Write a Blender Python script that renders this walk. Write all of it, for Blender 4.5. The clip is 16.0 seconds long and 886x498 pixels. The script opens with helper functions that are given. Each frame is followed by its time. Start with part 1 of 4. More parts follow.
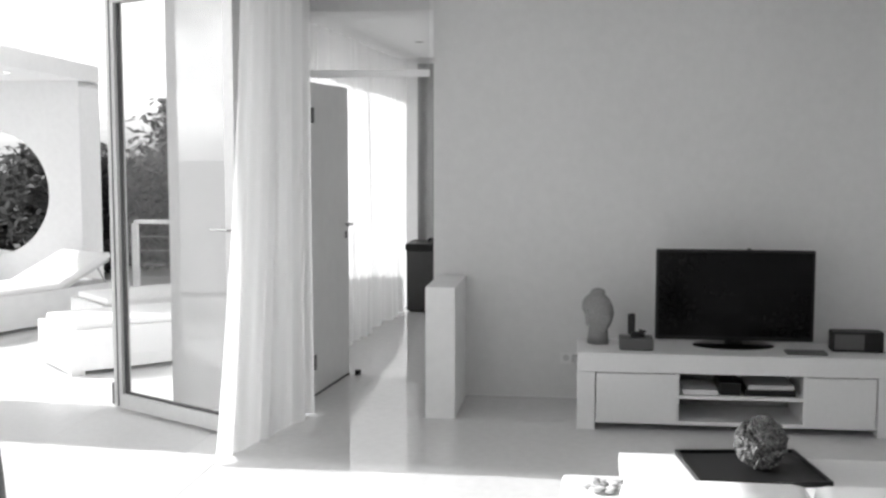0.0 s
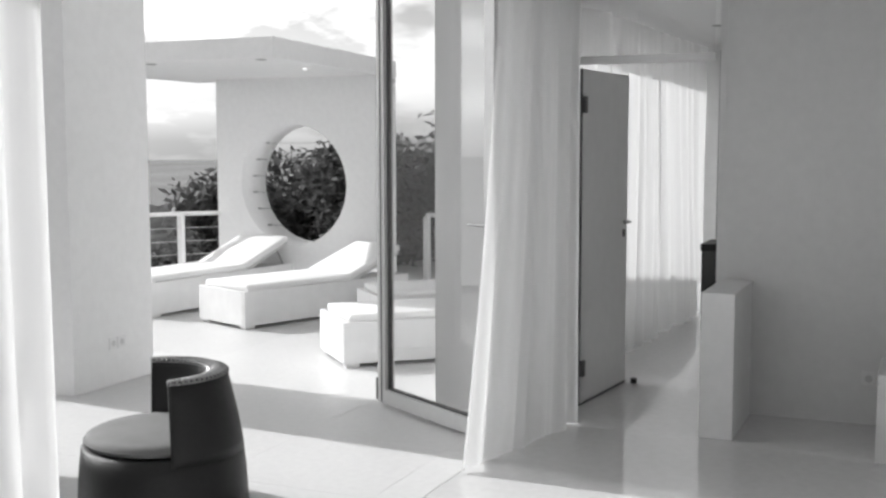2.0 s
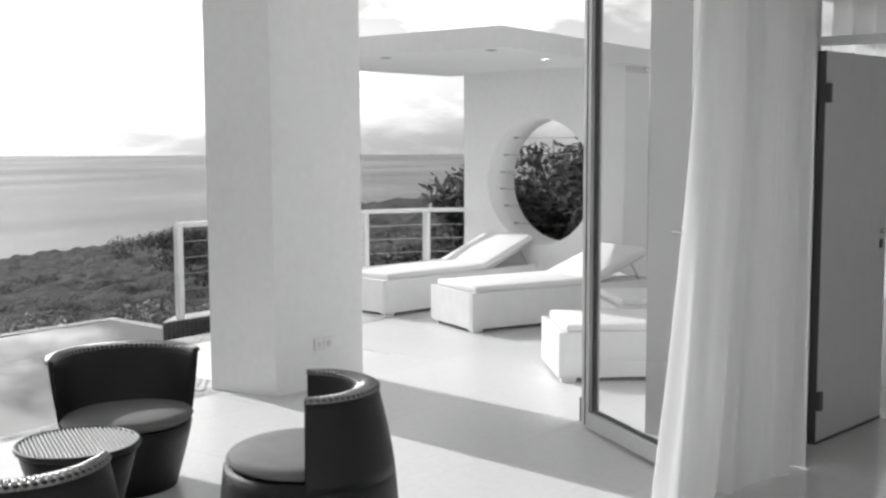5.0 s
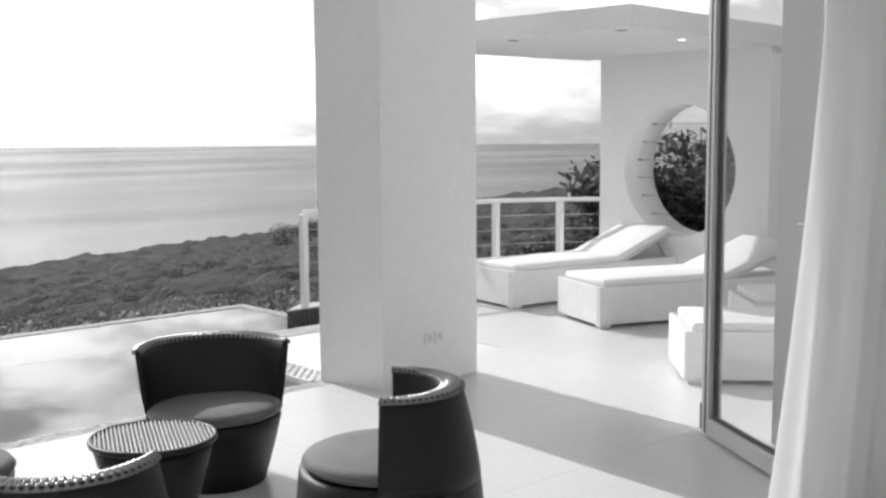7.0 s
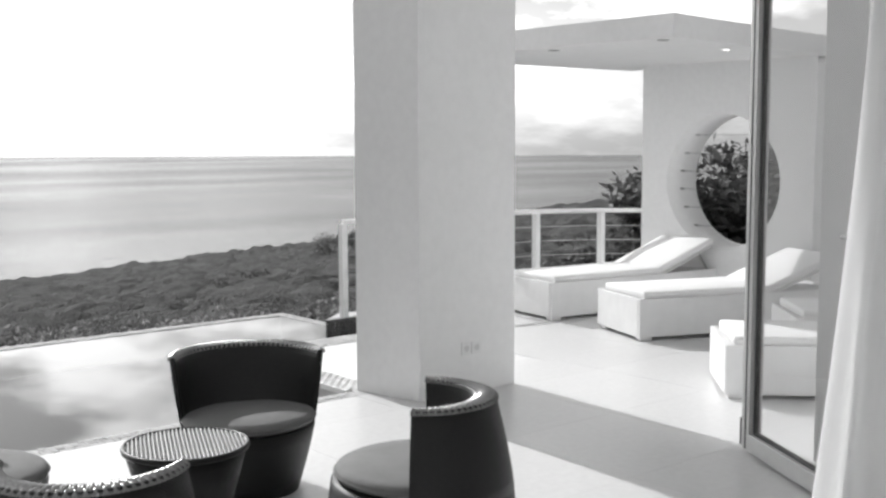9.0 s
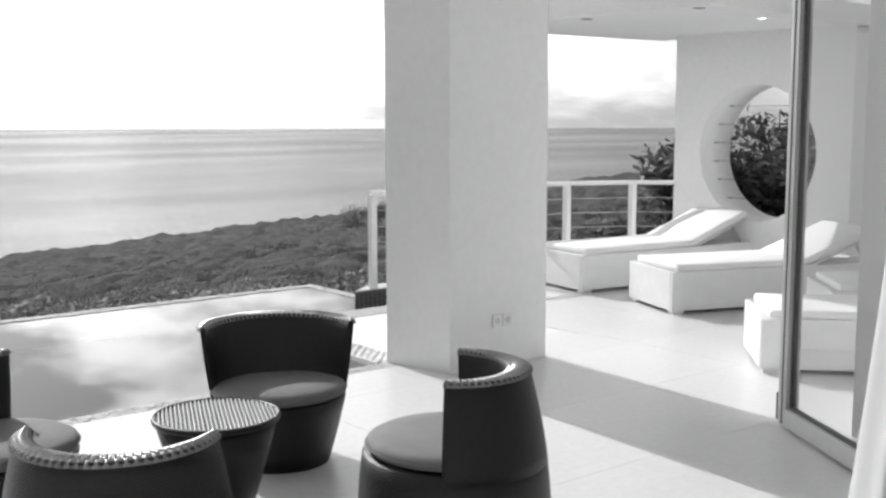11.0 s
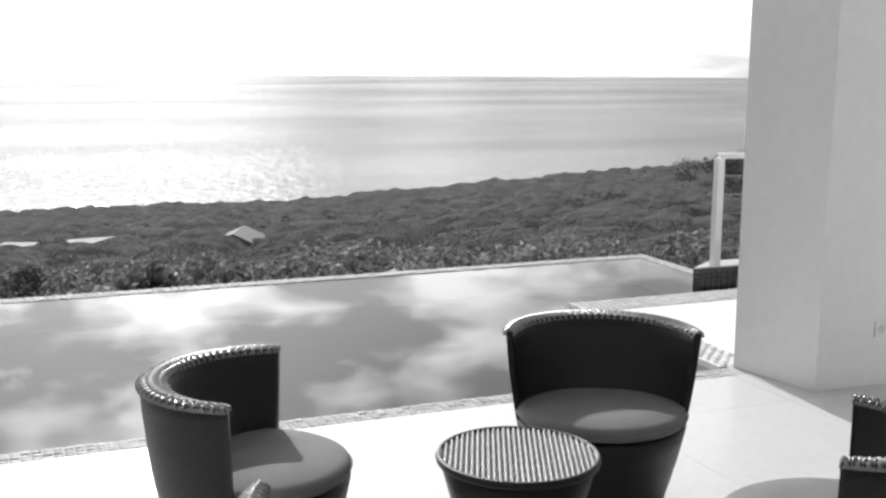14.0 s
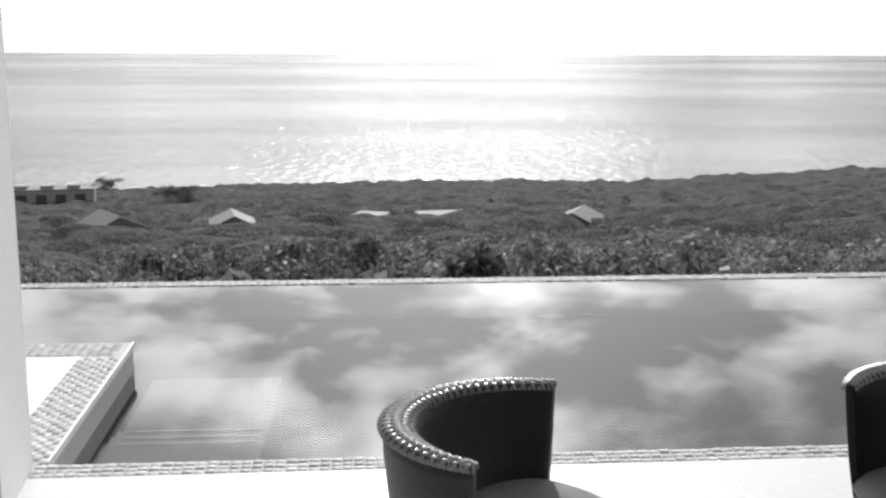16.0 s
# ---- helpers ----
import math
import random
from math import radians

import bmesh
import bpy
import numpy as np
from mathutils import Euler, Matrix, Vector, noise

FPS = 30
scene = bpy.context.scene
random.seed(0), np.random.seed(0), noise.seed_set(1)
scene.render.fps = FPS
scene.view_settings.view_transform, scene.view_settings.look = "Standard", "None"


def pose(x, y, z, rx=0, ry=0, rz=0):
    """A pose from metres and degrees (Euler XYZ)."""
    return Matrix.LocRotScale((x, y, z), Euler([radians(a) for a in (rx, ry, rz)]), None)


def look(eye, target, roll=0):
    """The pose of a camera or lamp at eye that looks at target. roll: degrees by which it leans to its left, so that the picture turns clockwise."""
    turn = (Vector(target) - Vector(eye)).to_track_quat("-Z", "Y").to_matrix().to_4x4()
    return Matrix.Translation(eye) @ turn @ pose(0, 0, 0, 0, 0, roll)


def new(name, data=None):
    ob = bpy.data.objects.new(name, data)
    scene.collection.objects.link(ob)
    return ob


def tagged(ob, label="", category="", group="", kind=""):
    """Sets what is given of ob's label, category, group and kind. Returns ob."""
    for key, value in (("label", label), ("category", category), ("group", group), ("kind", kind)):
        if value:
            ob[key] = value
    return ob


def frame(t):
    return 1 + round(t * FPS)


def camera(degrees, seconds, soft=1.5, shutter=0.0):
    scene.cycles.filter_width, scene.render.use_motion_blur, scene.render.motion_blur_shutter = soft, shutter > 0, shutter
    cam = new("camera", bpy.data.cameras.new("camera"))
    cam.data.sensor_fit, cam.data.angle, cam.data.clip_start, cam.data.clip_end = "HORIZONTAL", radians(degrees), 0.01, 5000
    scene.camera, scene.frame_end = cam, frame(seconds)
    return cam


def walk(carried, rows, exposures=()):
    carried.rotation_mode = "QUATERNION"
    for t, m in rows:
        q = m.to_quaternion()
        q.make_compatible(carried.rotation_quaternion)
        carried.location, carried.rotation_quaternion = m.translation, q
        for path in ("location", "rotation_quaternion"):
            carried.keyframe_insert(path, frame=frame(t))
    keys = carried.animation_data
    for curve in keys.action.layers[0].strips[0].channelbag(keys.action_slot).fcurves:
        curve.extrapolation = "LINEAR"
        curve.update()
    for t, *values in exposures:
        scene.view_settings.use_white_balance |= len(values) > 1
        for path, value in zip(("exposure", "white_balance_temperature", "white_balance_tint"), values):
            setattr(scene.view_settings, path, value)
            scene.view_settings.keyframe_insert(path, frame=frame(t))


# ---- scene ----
cam = camera(43.5, 16.0, soft=2.6)
# seconds, x, y, z, yaw, pitch, roll
PATH = [
    (0.0, -1.795, 0.333, 1.661, -82.90, -5.33, -0.03),
    (0.5, -1.675, 0.149, 1.646, -76.18, -5.54, 0.47),
    (1.0, -1.547, 0.140, 1.623, -71.59, -5.72, 0.30),
    (1.5, -1.442, 0.121, 1.630, -68.94, -5.73, 0.20),
    (2.0, -1.283, 0.145, 1.634, -66.40, -5.53, 0.08),
    (2.5, -1.125, 0.166, 1.636, -63.80, -5.58, 0.06),
    (3.0, -0.985, 0.087, 1.639, -60.63, -6.08, 0.11),
    (3.5, -0.868, -0.021, 1.646, -57.61, -6.75, 0.18),
    (4.0, -0.750, -0.052, 1.640, -55.31, -6.83, 0.30),
    (4.5, -0.617, -0.047, 1.642, -53.14, -6.11, 0.29),
    (5.0, -0.467, -0.027, 1.640, -50.93, -5.80, 0.23),
    (7.5, -0.000, -0.000, 1.608, -41.71, -6.10, 0.45),
    (8.0, 0.004, -0.006, 1.610, -41.24, -5.76, 0.41),
    (10.5, 0.043, 0.052, 1.584, -39.45, -6.30, 0.14),
    (11.0, 0.046, 0.077, 1.583, -39.11, -7.12, 0.11),
    (11.5, 0.070, 0.132, 1.608, -37.70, -7.98, 0.22),
    (12.0, 0.150, 0.251, 1.617, -35.29, -8.45, 0.41),
    (12.5, 0.319, 0.443, 1.595, -31.77, -8.42, 0.49),
    (13.0, 0.467, 0.647, 1.597, -28.04, -8.57, 0.20),
    (13.5, 0.538, 0.867, 1.595, -25.67, -9.11, 0.00),
    (14.0, 0.603, 1.039, 1.582, -22.10, -9.77, -0.30),
    (14.5, 0.790, 1.211, 1.578, -16.43, -10.30, 0.02),
    (15.0, 0.893, 1.321, 1.574, -10.89, -10.64, -0.12),
    (15.5, 0.909, 1.460, 1.575, -7.03, -10.82, -0.17),
    (16.0, 0.908, 1.646, 1.575, -4.50, -10.88, -0.21),
]
walk(cam, [(t, pose(x, y, z, 90 + p, r, w)) for t, x, y, z, w, p, r in PATH],
     exposures=((0.0, 1.05), (0.8, 0.62), (2.0, 0.40), (3.5, 0.30), (7.5, 0.20), (12.0, 0.26), (14.0, 0.2), (16.0, 0.11)))

# ---- light ----
SUN_EL, SUN_AZ = radians(33), radians(-4.2)
world = bpy.data.worlds.new("world")
scene.world = world
world.use_nodes = True
wn = world.node_tree.nodes
wl = world.node_tree.links
for n in list(wn):
    wn.remove(n)
w_out = wn.new("ShaderNodeOutputWorld")
w_bg = wn.new("ShaderNodeBackground")
w_bg.inputs["Strength"].default_value = 0.185
w_sky = wn.new("ShaderNodeTexSky")
w_sky.sky_type = "NISHITA"
w_sky.sun_disc = False
w_sky.sun_elevation = SUN_EL
w_sky.sun_rotation = radians(4.2)
w_sky.dust_density = 2.0
w_bw = wn.new("ShaderNodeRGBToBW")
w_tc = wn.new("ShaderNodeTexCoord")
w_sep = wn.new("ShaderNodeSeparateXYZ")
w_div = wn.new("ShaderNodeVectorMath")
w_div.operation = "DIVIDE"
w_add = wn.new("ShaderNodeMath")
w_add.operation = "ADD"
w_add.inputs[1].default_value = 0.28
w_cmb = wn.new("ShaderNodeCombineXYZ")
w_ns = wn.new("ShaderNodeTexNoise")
w_ns.inputs["Scale"].default_value = 3.0
w_ns.inputs["Detail"].default_value = 7
w_ns.inputs["Roughness"].default_value = 0.58
w_ramp = wn.new("ShaderNodeValToRGB")
w_ramp.color_ramp.elements[0].position = 0.43
w_ramp.color_ramp.elements[0].color = (0.45, 0.45, 0.45, 1)
w_ramp.color_ramp.elements[1].position = 0.58
w_ramp.color_ramp.elements[1].color = (1.25, 1.25, 1.25, 1)
w_mul = wn.new("ShaderNodeMath")
w_mul.operation = "MULTIPLY"
wl.new(w_sky.outputs[0], w_bw.inputs[0])
wl.new(w_tc.outputs["Generated"], w_sep.inputs[0])
wl.new(w_sep.outputs["Z"], w_add.inputs[0])
for k in range(3):
    wl.new(w_add.outputs[0], w_cmb.inputs[k])
wl.new(w_tc.outputs["Generated"], w_div.inputs[0])
wl.new(w_cmb.outputs[0], w_div.inputs[1])
wl.new(w_div.outputs[0], w_ns.inputs["Vector"])
wl.new(w_ns.outputs["Fac"], w_ramp.inputs[0])
w_haze = wn.new("ShaderNodeMapRange")
w_haze.inputs["From Min"].default_value = 0.02
w_haze.inputs["From Max"].default_value = 0.15
w_haze.inputs["To Min"].default_value = 0.35
w_haze.inputs["To Max"].default_value = 1.0
w_mixc = wn.new("ShaderNodeMix")
w_mixc.data_type = "FLOAT"
w_mixc.inputs[2].default_value = 1.1
wl.new(w_sep.outputs["Z"], w_haze.inputs["Value"])
wl.new(w_haze.outputs[0], w_mixc.inputs[0])
wl.new(w_ramp.outputs[0], w_mixc.inputs[3])
wl.new(w_bw.outputs[0], w_mul.inputs[0])
wl.new(w_mixc.outputs[0], w_mul.inputs[1])
wl.new(w_mul.outputs[0], w_bg.inputs["Color"])
wl.new(w_bg.outputs[0], w_out.inputs["Surface"])

sun = new("sun", bpy.data.lights.new("sun", "SUN"))
sun.data.energy = 3.0
sun.data.angle = radians(0.6)
sun.matrix_world = look((0, 0, 0), (math.sin(SUN_AZ) * math.cos(SUN_EL), -math.cos(SUN_AZ) * math.cos(SUN_EL), -math.sin(SUN_EL)))


# ---- materials ----
def mat(name, grey, rough=0.6, metal=0.0, var=0.06, scale=6.0, bump=0.0, bscale=60.0, spec=0.5, trans=0.0, ior=1.45, rnd=0.0, sheen=0.0):
    """A neutral surface with stains at one scale, grain at another and a fine relief."""
    m = bpy.data.materials.new(name)
    m.use_nodes = True
    nt = m.node_tree
    b = nt.nodes["Principled BSDF"]
    b.inputs["Roughness"].default_value = rough
    b.inputs["Metallic"].default_value = metal
    b.inputs["Specular IOR Level"].default_value = spec
    b.inputs["IOR"].default_value = ior
    b.inputs["Transmission Weight"].default_value = trans
    b.inputs["Sheen Weight"].default_value = sheen
    tc = nt.nodes.new("ShaderNodeTexCoord")
    n1 = nt.nodes.new("ShaderNodeTexNoise")
    n1.inputs["Scale"].default_value = scale * 0.25
    n1.inputs["Detail"].default_value = 4
    n2 = nt.nodes.new("ShaderNodeTexNoise")
    n2.inputs["Scale"].default_value = scale * 6
    n2.inputs["Detail"].default_value = 3
    mx = nt.nodes.new("ShaderNodeMath")
    mx.operation = "ADD"
    nt.links.new(tc.outputs["Object"], n1.inputs["Vector"])
    nt.links.new(tc.outputs["Object"], n2.inputs["Vector"])
    nt.links.new(n1.outputs["Fac"], mx.inputs[0])
    nt.links.new(n2.outputs["Fac"], mx.inputs[1])
    mr = nt.nodes.new("ShaderNodeMapRange")
    mr.inputs["From Min"].default_value = 0.7
    mr.inputs["From Max"].default_value = 1.3
    mr.inputs["To Min"].default_value = grey * (1 - var)
    mr.inputs["To Max"].default_value = min(grey * (1 + var), 0.95)
    nt.links.new(mx.outputs[0], mr.inputs["Value"])
    out = mr.outputs[0]
    if rnd:
        oi = nt.nodes.new("ShaderNodeObjectInfo")
        r2 = nt.nodes.new("ShaderNodeMapRange")
        r2.inputs["To Min"].default_value = 1 - rnd
        r2.inputs["To Max"].default_value = 1 + rnd
        mm = nt.nodes.new("ShaderNodeMath")
        mm.operation = "MULTIPLY"
        nt.links.new(oi.outputs["Random"], r2.inputs["Value"])
        nt.links.new(out, mm.inputs[0])
        nt.links.new(r2.outputs[0], mm.inputs[1])
        out = mm.outputs[0]
    nt.links.new(out, b.inputs["Base Color"])
    if bump:
        nb = nt.nodes.new("ShaderNodeTexNoise")
        nb.inputs["Scale"].default_value = bscale
        nb.inputs["Detail"].default_value = 4
        bp = nt.nodes.new("ShaderNodeBump")
        bp.inputs["Strength"].default_value = bump
        bp.inputs["Distance"].default_value = 0.01
        nt.links.new(tc.outputs["Object"], nb.inputs["Vector"])
        nt.links.new(nb.outputs["Fac"], bp.inputs["Height"])
        nt.links.new(bp.outputs[0], b.inputs["Normal"])
    return m


def island_mat(name, lo, hi, rough=0.55, trans=0.0, spec=0.3):
    """A material whose grey differs from loose piece to loose piece."""
    m = mat(name, (lo + hi) / 2, rough, spec=spec)
    nt = m.node_tree
    b = nt.nodes["Principled BSDF"]
    g = nt.nodes.new("ShaderNodeNewGeometry")
    mr = nt.nodes.new("ShaderNodeMapRange")
    mr.inputs["To Min"].default_value = lo
    mr.inputs["To Max"].default_value = hi
    nt.links.new(g.outputs["Random Per Island"], mr.inputs["Value"])
    nt.links.new(mr.outputs[0], b.inputs["Base Color"])
    if trans:
        o = nt.nodes["Material Output"]
        tl = nt.nodes.new("ShaderNodeBsdfTranslucent")
        nt.links.new(mr.outputs[0], tl.inputs["Color"])
        ms = nt.nodes.new("ShaderNodeMixShader")
        ms.inputs[0].default_value = trans
        nt.links.new(b.outputs[0], ms.inputs[1])
        nt.links.new(tl.outputs[0], ms.inputs[2])
        nt.links.new(ms.outputs[0], o.inputs["Surface"])
    return m


def sheer_mat(name):
    """Thin white voile: part see-through, part glowing with the light behind it."""
    m = bpy.data.materials.new(name)
    m.use_nodes = True
    nt = m.node_tree
    o = nt.nodes["Material Output"]
    d = nt.nodes.new("ShaderNodeBsdfDiffuse")
    d.inputs["Color"].default_value = (0.85, 0.85, 0.85, 1)
    tl = nt.nodes.new("ShaderNodeBsdfTranslucent")
    tl.inputs["Color"].default_value = (0.80, 0.80, 0.80, 1)
    tp = nt.nodes.new("ShaderNodeBsdfTransparent")
    m1 = nt.nodes.new("ShaderNodeMixShader")
    m1.inputs[0].default_value = 0.5
    m2 = nt.nodes.new("ShaderNodeMixShader")
    wv = nt.nodes.new("ShaderNodeTexNoise")
    wv.inputs["Scale"].default_value = 900
    mr = nt.nodes.new("ShaderNodeMapRange")
    mr.inputs["To Min"].default_value = 0.04
    mr.inputs["To Max"].default_value = 0.30
    nt.links.new(wv.outputs["Fac"], mr.inputs["Value"])
    nt.links.new(mr.outputs[0], m2.inputs[0])
    nt.links.new(d.outputs[0], m1.inputs[1])
    nt.links.new(tl.outputs[0], m1.inputs[2])
    nt.links.new(m1.outputs[0], m2.inputs[1])
    nt.links.new(tp.outputs[0], m2.inputs[2])
    nt.links.new(m2.outputs[0], o.inputs["Surface"])
    return m


def wicker_mat(name, grey, nu, nz, rough=0.4, strength=0.6):
    """Woven strands: over-and-under relief around the axis of the thing."""
    m = mat(name, grey, rough, var=0.25, scale=10, spec=0.5)
    nt = m.node_tree
    b = nt.nodes["Principled BSDF"]
    uv = nt.nodes.new("ShaderNodeUVMap")
    sp = nt.nodes.new("ShaderNodeSeparateXYZ")
    nt.links.new(uv.outputs[0], sp.inputs[0])
    waves = []
    for axis, count, shift in (("X", nu, 0.0), ("Y", nz, 0.0)):
        mu = nt.nodes.new("ShaderNodeMath")
        mu.operation = "MULTIPLY"
        mu.inputs[1].default_value = count * math.pi
        nt.links.new(sp.outputs[axis], mu.inputs[0])
        si = nt.nodes.new("ShaderNodeMath")
        si.operation = "SINE"
        nt.links.new(mu.outputs[0], si.inputs[0])
        waves.append(si)
    pr = nt.nodes.new("ShaderNodeMath")
    pr.operation = "MULTIPLY"
    nt.links.new(waves[0].outputs[0], pr.inputs[0])
    nt.links.new(waves[1].outputs[0], pr.inputs[1])
    bp = nt.nodes.new("ShaderNodeBump")
    bp.inputs["Strength"].default_value = strength
    bp.inputs["Distance"].default_value = 0.004
    nt.links.new(pr.outputs[0], bp.inputs["Height"])
    nt.links.new(bp.outputs[0], b.inputs["Normal"])
    return m


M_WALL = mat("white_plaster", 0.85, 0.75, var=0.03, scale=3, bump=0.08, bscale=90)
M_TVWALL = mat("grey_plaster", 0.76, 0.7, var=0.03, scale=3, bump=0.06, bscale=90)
M_PIER = mat("gloss_panel", 0.90, 0.12, var=0.02, scale=2)
M_CEIL = mat("ceiling_paint", 0.82, 0.8, var=0.02)
M_FLOOR = mat("polished_floor", 0.66, 0.06, var=0.05, scale=3, bump=0.015, bscale=8, spec=0.5)
M_TILE = mat("terrace_tile", 0.68, 0.32, var=0.05, scale=4, bump=0.03, bscale=40, rnd=0.012)
M_GROUT = mat("grout", 0.62, 0.8)
M_MOSAIC = island_mat("mosaic", 0.42, 0.56, 0.6)
M_MOSBASE = mat("mosaic_grout", 0.50, 0.7)
M_SLAB = mat("white_slab", 0.78, 0.5, var=0.03)
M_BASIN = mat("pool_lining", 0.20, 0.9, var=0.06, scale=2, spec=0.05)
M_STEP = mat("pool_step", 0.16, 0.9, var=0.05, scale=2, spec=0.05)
M_EDGET = mat("dark_mosaic", 0.09, 0.5, var=0.25, scale=12, rnd=0.2)
M_ALU = mat("grey_aluminium", 0.60, 0.40, metal=0.35, var=0.04)
M_ALUDARK = mat("dark_gasket", 0.10, 0.5)
M_STEEL = mat("brushed_steel", 0.45, 0.3, metal=1.0)
M_DOOR = mat("door_paint", 0.80, 0.22, var=0.03, scale=2)
M_BLACK = mat("black_plastic", 0.012, 0.4, spec=0.3)
M_SCREEN = mat("screen_glass", 0.004, 0.10, spec=0.18)
M_LACQ = mat("white_lacquer", 0.78, 0.35, var=0.02)
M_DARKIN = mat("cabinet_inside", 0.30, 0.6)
M_STONE = mat("grey_stone", 0.28, 0.6, var=0.2, scale=20, bump=0.2)
M_CUSH = mat("grey_canvas", 0.20, 0.85, var=0.12, scale=30, bump=0.15, bscale=400)
M_WHCUSH = mat("white_canvas", 0.84, 0.8, var=0.03, scale=20, bump=0.1, bscale=300)
M_WHWICK = mat("white_weave", 0.78, 0.6, var=0.05, scale=30, bump=0.3, bscale=160)
M_RAIL = mat("rail_white", 0.80, 0.4, var=0.03)
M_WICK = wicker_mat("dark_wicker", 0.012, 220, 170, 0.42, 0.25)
# rim and table strands: sun glint on dark wicker put into a lighter grey
M_RIM_GLINT = mat("wicker_rim_glint", 0.25, 0.26, var=0.25, scale=20, spec=0.9)
M_STRAND_SUNLIT = mat("sunlit_strand", 0.30, 0.35, var=0.2, scale=30)
M_SHEER = sheer_mat("voile")
M_DRAPE = mat("grey_drape", 0.35, 0.9, var=0.08)
M_LEAF = island_mat("leaf", 0.05, 0.12, 0.5, 0.45, 0.35)
M_BUSH = island_mat("scrub", 0.07, 0.16, 0.7, 0.5, 0.15)


def clumped(m, scale):
    """Lets the grey of a foliage material drift from clump to clump."""
    nt = m.node_tree
    tc = nt.nodes.new("ShaderNodeTexCoord")
    nz = nt.nodes.new("ShaderNodeTexNoise")
    nz.inputs["Scale"].default_value = scale
    nz.inputs["Detail"].default_value = 5
    nz.inputs["Roughness"].default_value = 0.7
    mr = nt.nodes.new("ShaderNodeMapRange")
    mr.inputs["From Min"].default_value = 0.35
    mr.inputs["From Max"].default_value = 0.65
    mr.inputs["To Min"].default_value = 0.45
    mr.inputs["To Max"].default_value = 1.7
    nt.links.new(tc.outputs["Object"], nz.inputs["Vector"])
    nt.links.new(nz.outputs["Fac"], mr.inputs["Value"])
    for lk in list(nt.links):
        if lk.to_socket.name in ("Base Color", "Color") and lk.to_node.type in ("BSDF_PRINCIPLED", "BSDF_TRANSLUCENT"):
            mu = nt.nodes.new("ShaderNodeMath")
            mu.operation = "MULTIPLY"
            src, dst = lk.from_socket, lk.to_socket
            nt.links.new(src, mu.inputs[0])
            nt.links.new(mr.outputs[0], mu.inputs[1])
            nt.links.new(mu.outputs[0], dst)


clumped(M_BUSH, 0.12)
M_BUSHN = island_mat("leafy_scrub", 0.09, 0.25, 0.5, 0.5, 0.3)
clumped(M_BUSHN, 0.5)
M_BARK = mat("bark", 0.09, 0.9, var=0.3, scale=20, bump=0.6, bscale=40)
M_CANOPY = mat("scrub_canopy", 0.105, 0.95, var=0.45, scale=0.7, bump=1.0, bscale=2.2, spec=0.1)
for nd in M_CANOPY.node_tree.nodes:
    if nd.type == "BUMP":
        nd.inputs["Distance"].default_value = 0.9
M_SOIL = mat("scrub_ground", 0.05, 0.95, var=0.35, scale=0.6)
M_ROOF = mat("roof_tile", 0.19, 0.7, var=0.12, scale=4)
M_HOUSE = mat("house_wall", 0.42, 0.8, var=0.06)
M_LAMP = bpy.data.materials.new("lamp_glow")
M_LAMP.use_nodes = True
M_LAMP.node_tree.nodes["Principled BSDF"].inputs["Emission Color"].default_value = (1, 1, 1, 1)
M_LAMP.node_tree.nodes["Principled BSDF"].inputs["Emission Strength"].default_value = 6.0


def glass_mat(name):
    """Thin pane: clear, with mirror-like gloss that grows towards grazing angles."""
    m = bpy.data.materials.new(name)
    m.use_nodes = True
    nt = m.node_tree
    o = nt.nodes["Material Output"]
    tp = nt.nodes.new("ShaderNodeBsdfTransparent")
    tp.inputs["Color"].default_value = (0.97, 0.97, 0.97, 1)
    gl = nt.nodes.new("ShaderNodeBsdfGlossy")
    gl.inputs["Roughness"].default_value = 0.01
    lw = nt.nodes.new("ShaderNodeLayerWeight")
    pw = nt.nodes.new("ShaderNodeMath")
    pw.operation = "POWER"
    pw.inputs[1].default_value = 4.0
    nt.links.new(lw.outputs["Facing"], pw.inputs[0])
    fr = nt.nodes.new("ShaderNodeMapRange")
    fr.inputs["To Min"].default_value = 0.06
    fr.inputs["To Max"].default_value = 0.8
    nt.links.new(pw.outputs[0], fr.inputs["Value"])
    ms = nt.nodes.new("ShaderNodeMixShader")
    nt.links.new(fr.outputs[0], ms.inputs[0])
    nt.links.new(tp.outputs[0], ms.inputs[1])
    nt.links.new(gl.outputs[0], ms.inputs[2])
    nt.links.new(ms.outputs[0], o.inputs["Surface"])
    return m


